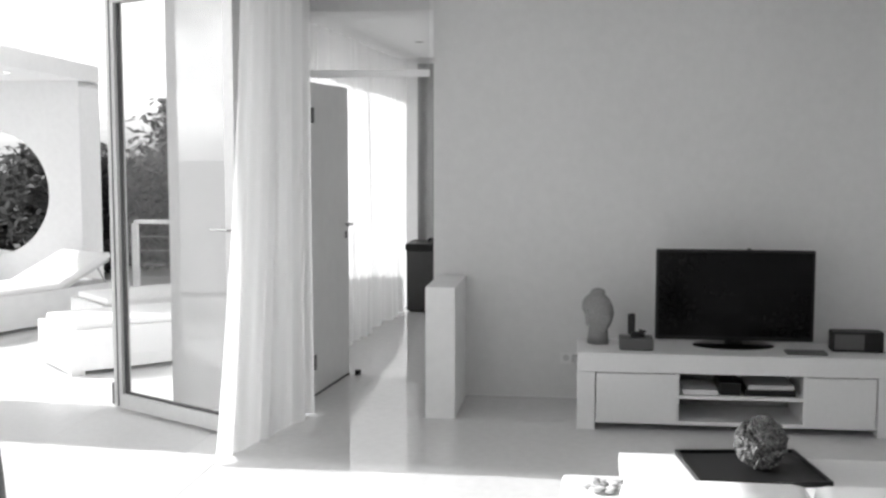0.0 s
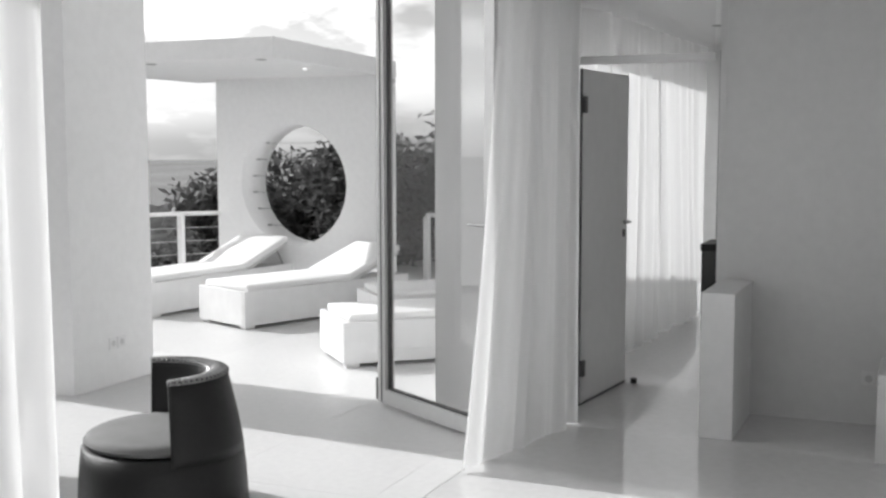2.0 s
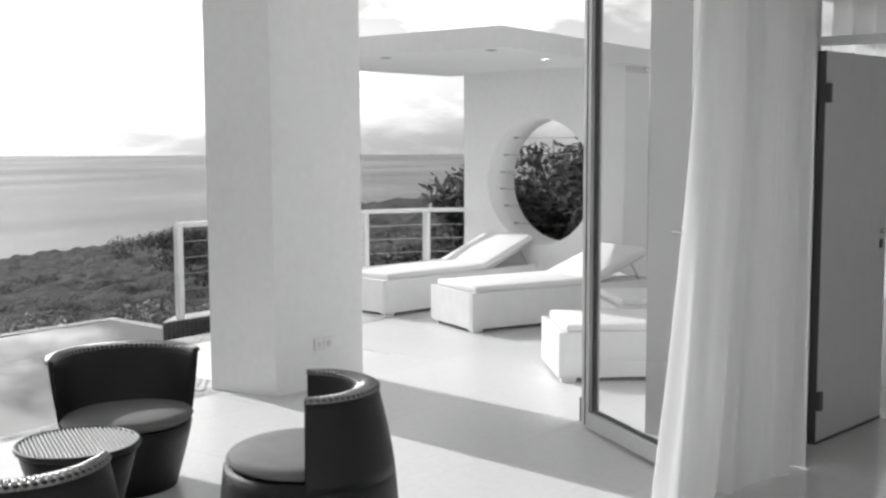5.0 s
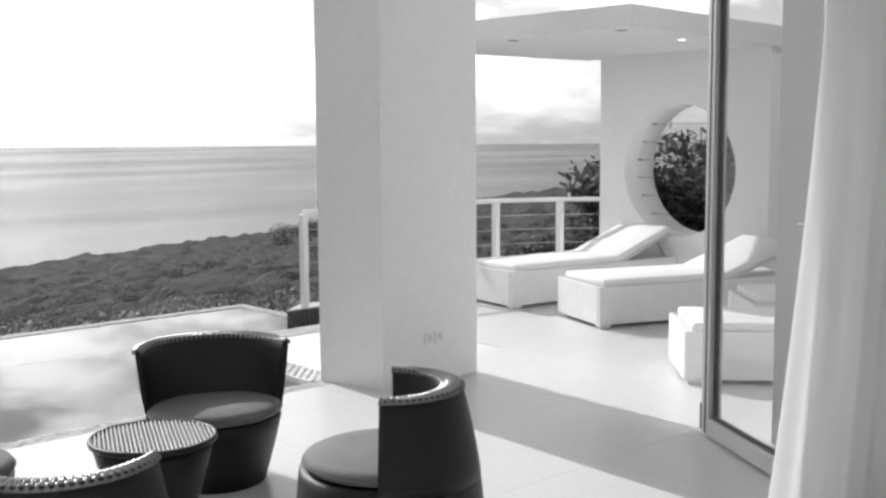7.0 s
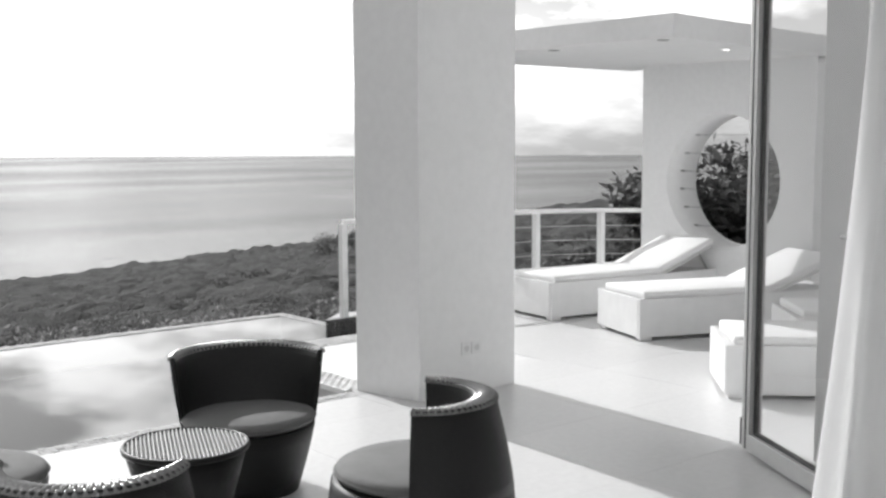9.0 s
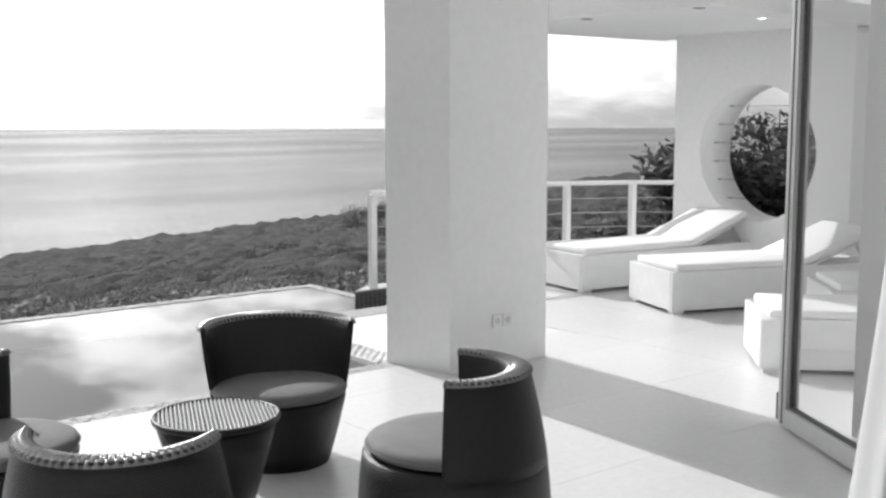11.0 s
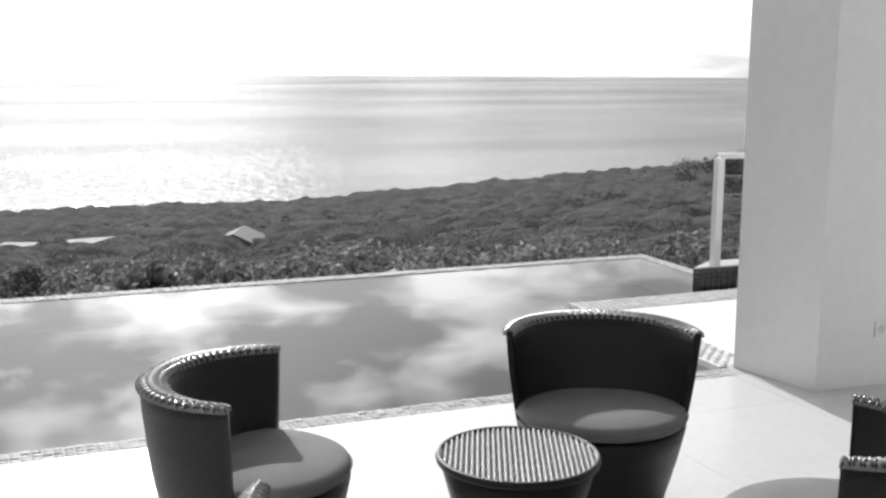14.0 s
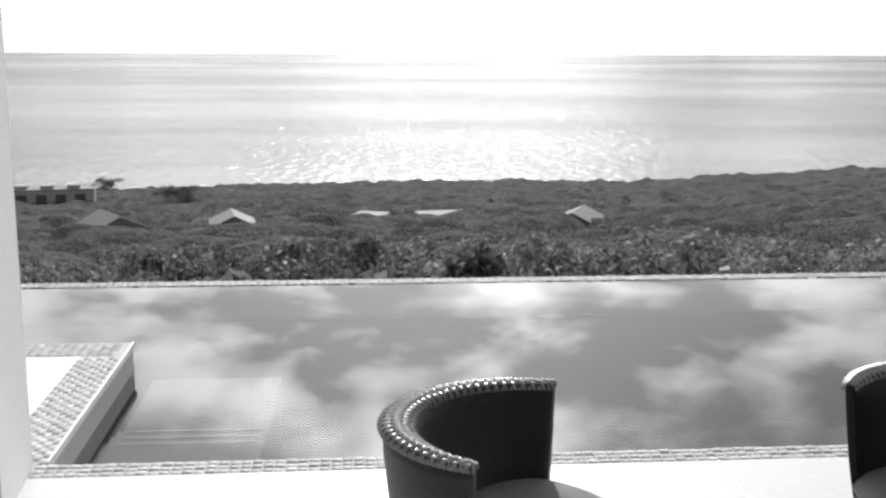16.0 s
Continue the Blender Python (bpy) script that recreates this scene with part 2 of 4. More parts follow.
def pool_mat(name):
    """Clear still water: the lining shows through, the sky is mirrored more towards grazing angles."""
    m = bpy.data.materials.new(name)
    m.use_nodes = True
    nt = m.node_tree
    o = nt.nodes["Material Output"]
    tc = nt.nodes.new("ShaderNodeTexCoord")
    nb = nt.nodes.new("ShaderNodeTexNoise")
    nb.inputs["Scale"].default_value = 1.2
    nb.inputs["Detail"].default_value = 5
    bp = nt.nodes.new("ShaderNodeBump")
    bp.inputs["Strength"].default_value = 0.015
    bp.inputs["Distance"].default_value = 0.02
    nt.links.new(tc.outputs["Object"], nb.inputs["Vector"])
    nt.links.new(nb.outputs["Fac"], bp.inputs["Height"])
    fr = nt.nodes.new("ShaderNodeFresnel")
    fr.inputs["IOR"].default_value = 1.5
    tp = nt.nodes.new("ShaderNodeBsdfTransparent")
    tp.inputs["Color"].default_value = (0.78, 0.78, 0.78, 1)
    gl = nt.nodes.new("ShaderNodeBsdfGlossy")
    gl.inputs["Roughness"].default_value = 0.0
    nt.links.new(bp.outputs[0], gl.inputs["Normal"])
    ms = nt.nodes.new("ShaderNodeMixShader")
    nt.links.new(fr.outputs[0], ms.inputs[0])
    nt.links.new(tp.outputs[0], ms.inputs[1])
    nt.links.new(gl.outputs[0], ms.inputs[2])
    nt.links.new(ms.outputs[0], o.inputs["Surface"])
    return m


M_GLASS = glass_mat("pane_glass")
M_POOL = pool_mat("pool_water")


def sea_mat(name):
    """Choppy water: pale body, part mirror; steep small waves scatter the sun's track, calm lanes, gusts and painted
    cloud shadow vary it.
    """
    m = bpy.data.materials.new(name)
    m.use_nodes = True
    nt = m.node_tree
    o = nt.nodes["Material Output"]
    tc = nt.nodes.new("ShaderNodeTexCoord")
    mp = nt.nodes.new("ShaderNodeMapping")
    mp.inputs["Scale"].default_value = (0.8, 0.6, 1.0)
    nt.links.new(tc.outputs["Object"], mp.inputs["Vector"])
    lanes = nt.nodes.new("ShaderNodeMapping")
    lanes.inputs["Scale"].default_value = (0.4, 1.0, 1.0)
    lanes.inputs["Rotation"].default_value = (0, 0, radians(12))
    nt.links.new(tc.outputs["Object"], lanes.inputs["Vector"])
    big = nt.nodes.new("ShaderNodeTexNoise")
    big.inputs["Scale"].default_value = 0.0022
    big.inputs["Detail"].default_value = 4
    nt.links.new(lanes.outputs[0], big.inputs["Vector"])
    chop = nt.nodes.new("ShaderNodeTexNoise")
    chop.inputs["Scale"].default_value = 0.16
    chop.inputs["Detail"].default_value = 1.5
    chop.inputs["Roughness"].default_value = 0.6
    nt.links.new(mp.outputs[0], chop.inputs["Vector"])
    bp = nt.nodes.new("ShaderNodeBump")
    bp.inputs["Strength"].default_value = 1.0
    bp.inputs["Distance"].default_value = 2.3
    nt.links.new(chop.outputs["Fac"], bp.inputs["Height"])
    body = nt.nodes.new("ShaderNodeBsdfDiffuse")
    # broad drift of body and gloss paints cloud shadow along with wind lanes
    lane_cloud_tone = nt.nodes.new("ShaderNodeMapRange")
    lane_cloud_tone.inputs["From Min"].default_value = 0.4
    lane_cloud_tone.inputs["From Max"].default_value = 0.66
    lane_cloud_tone.inputs["To Min"].default_value = 0.075
    lane_cloud_tone.inputs["To Max"].default_value = 0.10
    nt.links.new(big.outputs["Fac"], lane_cloud_tone.inputs["Value"])
    nt.links.new(lane_cloud_tone.outputs[0], body.inputs["Color"])
    gl = nt.nodes.new("ShaderNodeBsdfGlossy")
    gl.inputs["Color"].default_value = (0.9, 0.9, 0.9, 1)
    gl.inputs["Roughness"].default_value = 0.16
    nt.links.new(bp.outputs[0], gl.inputs["Normal"])
    mr = nt.nodes.new("ShaderNodeMapRange")
    mr.inputs["From Min"].default_value = 0.36
    mr.inputs["From Max"].default_value = 0.62
    mr.inputs["To Min"].default_value = 0.245
    mr.inputs["To Max"].default_value = 0.335
    nt.links.new(big.outputs["Fac"], mr.inputs["Value"])
    ms = nt.nodes.new("ShaderNodeMixShader")
    nt.links.new(mr.outputs[0], ms.inputs[0])
    nt.links.new(body.outputs[0], ms.inputs[1])
    nt.links.new(gl.outputs[0], ms.inputs[2])
    nt.links.new(ms.outputs[0], o.inputs["Surface"])
    return m


M_SEA = sea_mat("sea_water")


# ---- mesh helpers ----
def mesh_ob(name, bm, m, smooth=False):
    me = bpy.data.meshes.new(name)
    bm.normal_update()
    bm.to_mesh(me)
    bm.free()
    for mm in (m if isinstance(m, (list, tuple)) else [m]):
        me.materials.append(mm)
    if smooth:
        for p in me.polygons:
            p.use_smooth = True
    return new(name, me)


def part(name, bm, m, parent, label="", smooth=False):
    ob = mesh_ob(name, bm, m, smooth)
    ob.parent = parent
    if label:
        ob["label"] = label
    return ob


def box(x0, x1, y0, y1, z0, z1, bev=0.0, bm=None, m=None):
    """A bevelled block, in a new bmesh or added to one."""
    b = bmesh.new()
    vs = [b.verts.new((x, y, z)) for z in (z0, z1) for y in (y0, y1) for x in (x0, x1)]
    for f in ((0, 2, 3, 1), (4, 5, 7, 6), (0, 1, 5, 4), (2, 6, 7, 3), (0, 4, 6, 2), (1, 3, 7, 5)):
        b.faces.new([vs[i] for i in f])
    if bev:
        bmesh.ops.bevel(b, geom=b.edges[:], offset=bev, segments=2, affect="EDGES", profile=0.6)
    if m is not None:
        bmesh.ops.transform(b, matrix=m, verts=b.verts)
    if bm is None:
        return b
    me = bpy.data.meshes.new("tmp")
    b.to_mesh(me)
    b.free()
    bm.from_mesh(me)
    bpy.data.meshes.remove(me)
    return bm


def lathe(profile, seg=48, a0=0.0, a1=2 * math.pi, bm=None):
    """Turns a closed or open outline of (radius, height) about z; UVs run round and up."""
    b = bmesh.new() if bm is None else bm
    full = abs(a1 - a0 - 2 * math.pi) < 1e-6
    n = seg if full else seg + 1
    uv = b.loops.layers.uv.verify()
    rings = []
    for i in range(n):
        a = a0 + (a1 - a0) * i / seg
        rings.append([b.verts.new((r * math.cos(a), r * math.sin(a), z)) for r, z in profile])
    ln = [0.0]
    for p, q in zip(profile, profile[1:]):
        ln.append(ln[-1] + math.dist(p, q))
    for i in range(seg):
        p, q = rings[i], rings[(i + 1) % n]
        for j in range(len(profile) - 1):
            f = b.faces.new((p[j], q[j], q[j + 1], p[j + 1]))
            for lp, (u, v) in zip(f.loops, ((i, j), (i + 1, j), (i + 1, j + 1), (i, j + 1))):
                lp[uv].uv = (u / seg * (a1 - a0) / (2 * math.pi), ln[v])
            f.smooth = True
    return b


def rod(p, q, r, seg=8, bm=None):
    """A round bar from p to q."""
    p, q = Vector(p), Vector(q)
    b = bmesh.new() if bm is None else bm
    d = q - p
    m = Matrix.Translation((p + q) / 2) @ d.to_track_quat("Z", "Y").to_matrix().to_4x4()
    bmesh.ops.create_cone(b, cap_ends=True, segments=seg, radius1=r, radius2=r, depth=d.length, matrix=m)
    return b


def empty(name, m, label="", category="", group="", kind=""):
    e = new(name)
    e.matrix_world = m
    return tagged(e, label, category, group, kind)


def setting(name, bm, m, label, category, smooth=False):
    return tagged(mesh_ob(name, bm, m, smooth), label, category, "", "structure")


def arrays_mesh(name, verts, faces, m):
    """One mesh from numpy arrays of corners and quads."""
    me = bpy.data.meshes.new(name)
    me.vertices.add(len(verts))
    me.vertices.foreach_set("co", np.asarray(verts, np.float32).ravel())
    k = faces.shape[1]
    me.loops.add(faces.size)
    me.loops.foreach_set("vertex_index", faces.ravel().astype(np.int32))
    me.polygons.add(len(faces))
    me.polygons.foreach_set("loop_start", np.arange(0, faces.size, k, dtype=np.int32))
    me.polygons.foreach_set("loop_total", np.full(len(faces), k, np.int32))
    me.update(calc_edges=True)
    me.materials.append(m)
    return new(name, me)


# ---- house shell ----
Y_F = 2.2          # facade line
X_TV = 5.47        # wall behind the television
CEIL = 2.66
setting("floor", box(-4.2, 10.0, -4.2, Y_F + 0.0185, -0.2, 0.0), M_FLOOR, "polished pale grey floor, glossy, with soft reflections", "floor")
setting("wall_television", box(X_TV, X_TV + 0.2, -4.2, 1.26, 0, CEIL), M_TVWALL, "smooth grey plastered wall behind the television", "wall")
setting("wall_back", box(-4.4, X_TV + 0.2, -4.4, -4.2, 0, CEIL), M_WALL, "plain white plastered wall", "wall")
setting("wall_side", box(-4.4, -4.2, -4.2, Y_F + 0.2, 0, CEIL), M_WALL, "plain white plastered side wall", "wall")
# pier is a glossy white panel, brighter than the plaster walls
setting("wall_pier", box(4.90, 5.24, 2.12, 2.9, 0, CEIL), M_PIER, "glossy white panelled pier at the end of the folding door", "wall")
setting("ceiling", box(-4.4, X_TV + 0.2, -4.4, 2.98, CEIL, CEIL + 0.3), M_CEIL, "white painted ceiling with a short overhang", "ceiling")
setting("wall_low", box(4.80, X_TV - 0.003, 1.08, 1.262, 0, 0.81, 0.004), M_WALL, "low white plastered half wall beside the doorway", "wall")
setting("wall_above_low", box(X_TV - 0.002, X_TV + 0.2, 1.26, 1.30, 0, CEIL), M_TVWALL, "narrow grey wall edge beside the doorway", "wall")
setting("threshold", box(-4.2, 5.0, Y_F + 0.019, Y_F + 0.027, -0.02, -0.001), M_MOSBASE, "narrow floor joint below the folding door", "trim")
setting("terrace_edge", box(-6.0, 5.24, Y_F + 0.0275, 2.7005, -0.3, -0.006), M_GROUT, "pale mortar bed below the terrace tiles", "terrace")


# far bedroom
setting("floor_bedroom", box(5.24, 10.0, Y_F + 0.019, 2.7, -0.2, 0.001), M_FLOOR, "polished pale grey floor of the bedroom", "floor")
setting("wall_bedroom_end", box(9.75, 9.95, -1.0, 2.7, 0, 2.56), M_WALL, "white end wall of the bedroom", "wall")
setting("wall_bedroom_side", box(X_TV + 0.2, 9.75, -1.2, -1.0, 0, 2.56), M_WALL, "white side wall of the bedroom", "wall")
setting("ceiling_bedroom", box(X_TV + 0.201, 9.95, -1.2, 2.85, 2.56, 2.8), M_CEIL, "white ceiling of the bedroom", "ceiling")
setting("wall_bedroom_facade", box(5.24, 5.9, 2.42, 2.62, 0, 2.56), M_WALL, "white wall beside the bedroom window", "wall")
wf = empty("window_1", pose(0, 0, 0), "wide bedroom window with thin white frame behind voile", "window", kind="structure")
for x0, x1 in ((5.9, 5.95), (7.8, 7.85), (9.7, 9.75)):
    part("window_frame", box(x0, x1, 2.47, 2.55, 0, 2.56, 0.004), M_RAIL, wf)
for x0, x1 in ((5.95, 7.8), (7.85, 9.7)):
    p = part("pane", box(x0, x1, 2.505, 2.513, 0.05, 2.5), M_GLASS, wf)
    p.visible_shadow = False

# doorway with transom light and open door
dr = empty("door_1", pose(5.257, 2.10, 0), "flat pale grey door standing open with dark hinges", "door", kind="structure")
dm = pose(0, 0, 0, 0, 0, -6)
leaf = part("door_leaf", box(0.0, 0.80, -0.02, 0.02, 0.012, 2.07, 0.003, None, dm), M_DOOR, dr)
for z in (0.235, 1.855):
    part("hinge", box(-0.012, 0.03, -0.045, -0.021, z - 0.05, z + 0.05, 0.004, None, dm), M_ALUDARK, dr, "dark metal hinge")
hd = rod((0.73, -0.02, 1.10), (0.73, -0.075, 1.10), 0.009)
rod((0.735, -0.07, 1.10), (0.62, -0.07, 1.10), 0.009, 8, hd)
bmesh.ops.transform(hd, matrix=dm, verts=hd.verts)
part("handle", hd, M_STEEL, dr, "dark metal lever handle")
part("lock_plate", box(0.71, 0.75, -0.026, -0.0205, 1.0, 1.05, 0.002, None, dm), M_ALUDARK, dr)
part("edge_seal", box(-0.006, 0.0, -0.022, 0.022, 0.0, 2.07, 0, None, dm), M_ALUDARK, dr)
part("bottom_seal", box(0.0, 0.80, -0.022, -0.0205, 0.0, 0.014, 0, None, dm), M_ALUDARK, dr)
setting("door_frame", box(5.2405, 5.30, 2.126, 2.21, 0, CEIL, 0.003), M_WALL, "white door jamb", "trim")
setting("transom_bar", box(5.23, 5.29, 1.30, 2.125, 2.095, 2.14, 0.003), M_WALL, "white transom bar above the doorway", "trim")
tg = setting("window_transom", box(5.256, 5.264, 1.30, 2.125, 2.14, CEIL), M_GLASS, "clear glass light above the doorway", "window")
tg.visible_shadow = False
ds = rod((0, 0, 0), (0, 0, 0.035), 0.022, 14)
rod((0, 0, 0.012), (0.05, 0.02, 0.012), 0.011, 8, ds)
st = tagged(mesh_ob("door_stop", ds, M_BLACK), "small black rubber door stop on the floor", "door stop")
st.matrix_world = pose(6.03, 1.93, 0.0)

# ---- terrace structure ----
def prism(corners, z0, z1, bev=0.004):
    """An upright block on a four-cornered plan, given anticlockwise."""
    b = bmesh.new()
    lo = [b.verts.new((x, y, z0)) for x, y in corners]
    hi = [b.verts.new((x, y, z1)) for x, y in corners]
    b.faces.new(lo[::-1])
    b.faces.new(hi)
    for i in range(len(lo)):
        j = (i + 1) % len(lo)
        b.faces.new((lo[i], lo[j], hi[j], hi[i]))
    bmesh.ops.bevel(b, geom=b.edges[:], offset=bev, segments=2, affect="EDGES", profile=0.6)
    return b


setting("column_right", prism(((4.215, 5.14), (5.015, 5.14), (5.06, 5.66), (4.122, 5.66)), 0, 4.6), M_WALL, "tall square white plastered column", "column")
setting("column_left", prism(((-1.05, 5.14), (-0.25, 5.14), (-0.30, 5.66), (-1.10, 5.66)), 0, 4.6), M_WALL, "tall square white plastered column", "column")


def circle_wall(x0, x1, y0, y1, z1, cy, cz, r):
    """A wall with a round hole through it."""
    b = bmesh.new()
    n = 84
    def ring(x):
        inner, outer = [], []
        for i in range(n):
            a = 2 * math.pi * i / n
            c, s = math.cos(a), math.sin(a)
            inner.append(b.verts.new((x, cy + r * c, cz + r * s)))
            k = min((y1 - cy) / c if c > 1e-6 else 1e9, (cy - y0) / -c if c < -1e-6 else 1e9,
                    (z1 - cz) / s if s > 1e-6 else 1e9, cz / -s if s < -1e-6 else 1e9)
            outer.append(b.verts.new((x, cy + k * c, cz + k * s)))
        return inner, outer
    i0, o0 = ring(x0)
    i1, o1 = ring(x1)
    for i in range(n):
        j = (i + 1) % n
        b.faces.new((i0[i], o0[i], o0[j], i0[j]))
        b.faces.new((i1[j], o1[j], o1[i], i1[i]))
        f = b.faces.new((i0[j], i1[j], i1[i], i0[i]))
        f.smooth = True
        b.faces.new((o0[i], o1[i], o1[j], o0[j]))
    for x, sgn in ((x0, 1), (x1, -1)):
        for yy, zz in ((y0, 0), (y1, 0), (y0, z1), (y1, z1)):
            near = sorted([v for v in b.verts if abs(v.co.x - x) < 1e-6], key=lambda v: (v.co.y - yy) ** 2 + (v.co.z - zz) ** 2)
            side = [v for v in near[:6] if abs(v.co.y - yy) < 1e-4]
            flat = [v for v in near[:6] if abs(v.co.z - zz) < 1e-4]
            if side and flat and side[0] is not flat[0]:
                b.faces.new((b.verts.new((x, yy, zz)), side[0], flat[0]))
    return b


setting("wall_round_window", circle_wall(8.94, 9.42, 5.37, 7.32, 2.31, 6.36, 1.175, 0.645), M_WALL, "white terrace wall with a large round opening", "wall")
cp = setting("canopy", prism(((6.46, 5.02), (9.42, 5.36), (9.42, 7.9), (6.50, 7.9)), 2.31, 2.48), M_WALL, "white flat canopy slab over the sun loungers", "canopy")
cab = empty("wire_guard", pose(0, 0, 0), "five thin steel wires across the round opening", "wire guard")
for k in range(6):
    z = 0.72 + 0.18 * k
    h = math.sqrt(max(0.645 ** 2 - (z - 1.175) ** 2, 0.01))
    part("wire", rod((9.16, 6.36 - h, z), (9.16, 6.36 + h, z), 0.0022, 6), M_ALUDARK, cab)
    part("ferrule", rod((9.16, 6.36 + h - 0.05, z), (9.16, 6.36 + h, z), 0.009, 8), M_STEEL, cab)


def downlight(x, y, z, lit):
    e = empty("downlight", pose(x, y, z), "round recessed spotlight, " + ("lit" if lit else "unlit") + ", in the ceiling", "lamp")
    part("trim_ring", lathe([(0.032, -0.001), (0.045, -0.006), (0.05, 0.0)], 24), M_STEEL if not lit else M_RAIL, e)
    part("bulb", lathe([(0.0, -0.004), (0.033, -0.004), (0.033, 0.0)], 20), M_LAMP if lit else M_BLACK, e)


downlight(6.60, 5.22, 2.31, False)
downlight(6.68, 6.40, 2.31, False)
downlight(7.72, 5.47, 2.31, True)
downlight(7.9, 1.75, 2.56, False)

# terrace ground, slabs round the pool, basin
X_PL, X_PR = -0.26, 4.06
setting("terrace_bed", box(-6.0, 12.0, 2.701, 5.53, -0.3, -0.006), M_GROUT, "pale mortar bed below the terrace tiles", "terrace")
setting("terrace_bed_right", box(5.721, 12.0, 5.531, 7.325, -0.3, -0.006), M_GROUT, "pale mortar bed below the terrace tiles", "terrace")
setting("terrace_bed_corner", box(6.3, 12.0, 7.3255, 8.06, -0.3, -0.006), M_GROUT, "pale mortar bed below the terrace tiles", "terrace")
setting("slab_right", box(4.26, 5.72, 5.664, 7.05, -0.25, -0.004, 0.004), M_SLAB, "smooth white slab reaching into the pool", "slab")
setting("slab_left", box(-6.0, -0.47, 5.664, 7.12, -0.25, -0.004, 0.004), M_SLAB, "smooth white slab reaching into the pool", "slab")
WATER = -0.15
Y_FAR, X_END = 9.32, 5.85
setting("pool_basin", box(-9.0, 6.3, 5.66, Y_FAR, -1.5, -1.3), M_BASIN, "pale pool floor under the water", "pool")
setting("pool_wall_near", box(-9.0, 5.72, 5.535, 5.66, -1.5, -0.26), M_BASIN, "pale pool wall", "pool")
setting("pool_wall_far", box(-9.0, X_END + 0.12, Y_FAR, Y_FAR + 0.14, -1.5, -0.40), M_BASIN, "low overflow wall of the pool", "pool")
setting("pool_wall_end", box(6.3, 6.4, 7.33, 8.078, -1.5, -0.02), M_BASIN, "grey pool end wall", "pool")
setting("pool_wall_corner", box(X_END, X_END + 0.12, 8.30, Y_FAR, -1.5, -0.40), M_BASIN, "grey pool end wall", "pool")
wb = bmesh.new()
for x0, x1, y0, y1 in ((-9.0, X_END, 5.66, 8.08), (X_END, 6.3, 7.33, 8.08), (-9.0, X_END, 8.08, Y_FAR)):
    wb.faces.new([wb.verts.new(p) for p in ((x0, y0, WATER), (x1, y0, WATER), (x1, y1, WATER), (x0, y1, WATER))])
wt = setting("water", wb, M_POOL, "still clear pool water mirroring clouds", "water")
wt.visible_shadow = False
st_e = empty("pool_steps", pose(0, 0, 0), "submerged pale pool steps with dark mosaic edges", "pool steps", kind="structure")
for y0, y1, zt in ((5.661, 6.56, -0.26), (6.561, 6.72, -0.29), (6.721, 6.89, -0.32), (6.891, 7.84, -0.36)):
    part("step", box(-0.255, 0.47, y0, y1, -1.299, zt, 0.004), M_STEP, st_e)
    if y1 < 7:
        for k in range(16):
            part("edge_tile", box(-0.20 + 0.04 * k, -0.165 + 0.04 * k, y1 - 0.032, y1 - 0.006, zt + 0.0005, zt + 0.004), M_EDGET, st_e)


def mosaic(name, x0, x1, y0, y1, z, along, across, n_across, label):
    """Rows of small stone pieces on a mortar strip; the pieces run along the strip."""
    e = setting(name, box(x0, x1, y0, y1, z - 0.25, z - 0.004), M_MOSBASE, label, "coping")
    rng = random.Random(len(name) + int(x0 * 100))
    vs, fs = [], []
    lx, ly = x1 - x0, y1 - y0
    long_x = lx > ly
    n_al = int((lx if long_x else ly) / along)
    for i in range(n_al):
        for j in range(n_across):
            a0, a1 = i * along + 0.0022, (i + 1) * along - 0.0022
            c0, c1 = j * across + 0.0022, (j + 1) * across - 0.0022
            if not long_x:
                off = (along / 2) * (j % 2)
                a0, a1 = a0 + off, a1 + off
                bx = (x0 + c0, x0 + c1, y0 + a0, min(y0 + a1, y1 - 0.002))
            else:
                bx = (x0 + a0, x0 + a1, y0 + c0, y0 + c1)
            zt = z + rng.uniform(-0.002, 0.002)
            k = len(vs)
            for zz, s in ((z - 0.0065, 0.0), (zt, 0.002)):
                vs += [(bx[0] + s, bx[2] + s, zz), (bx[1] - s, bx[2] + s, zz), (bx[1] - s, bx[3] - s, zz), (bx[0] + s, bx[3] - s, zz)]
            fs += [(k + 4, k + 5, k + 6, k + 7)] + [(k + q, k + (q + 1) % 4, k + 4 + (q + 1) % 4, k + 4 + q) for q in range(4)]
    o = arrays_mesh("mosaic_pieces", vs, np.array(fs), M_MOSAIC)
    o.parent = e
    tagged(o, "small grey stone mosaic pieces", kind="stuff")


mosaic("coping_near", -6.0, 4.12, 5.531, 5.659, 0.0, 0.042, 0.042, 3, "grey stone mosaic coping along the near pool edge")
setting("slab_joint", box(4.12, 5.72, 5.531, 5.663, -0.25, -0.001, 0.003), M_TILE, "white slab strip beside the column", "slab")
mosaic("coping_right", X_PR, 4.26, 5.664, 7.05, 0.0, 0.07, 0.034, 7, "grey stone mosaic edge of the white slab")
mosaic("coping_right_end", X_PR, 5.719, 7.052, 7.325, 0.0, 0.05, 0.045, 6, "grey stone mosaic edge of the white slab")
mosaic("coping_left", -0.47, X_PL, 5.664, 7.12, 0.0, 0.07, 0.03, 7, "grey stone mosaic edge of the white slab")
mosaic("coping_left_end", -6.0, X_PL, 7.122, 7.35, 0.0, 0.05, 0.037, 6, "grey stone mosaic edge of the white slab")
mosaic("coping_far", -9.0, X_END + 0.12, Y_FAR, Y_FAR + 0.14, WATER + 0.006, 0.05, 0.045, 3, "wet stone mosaic on the overflow edge")
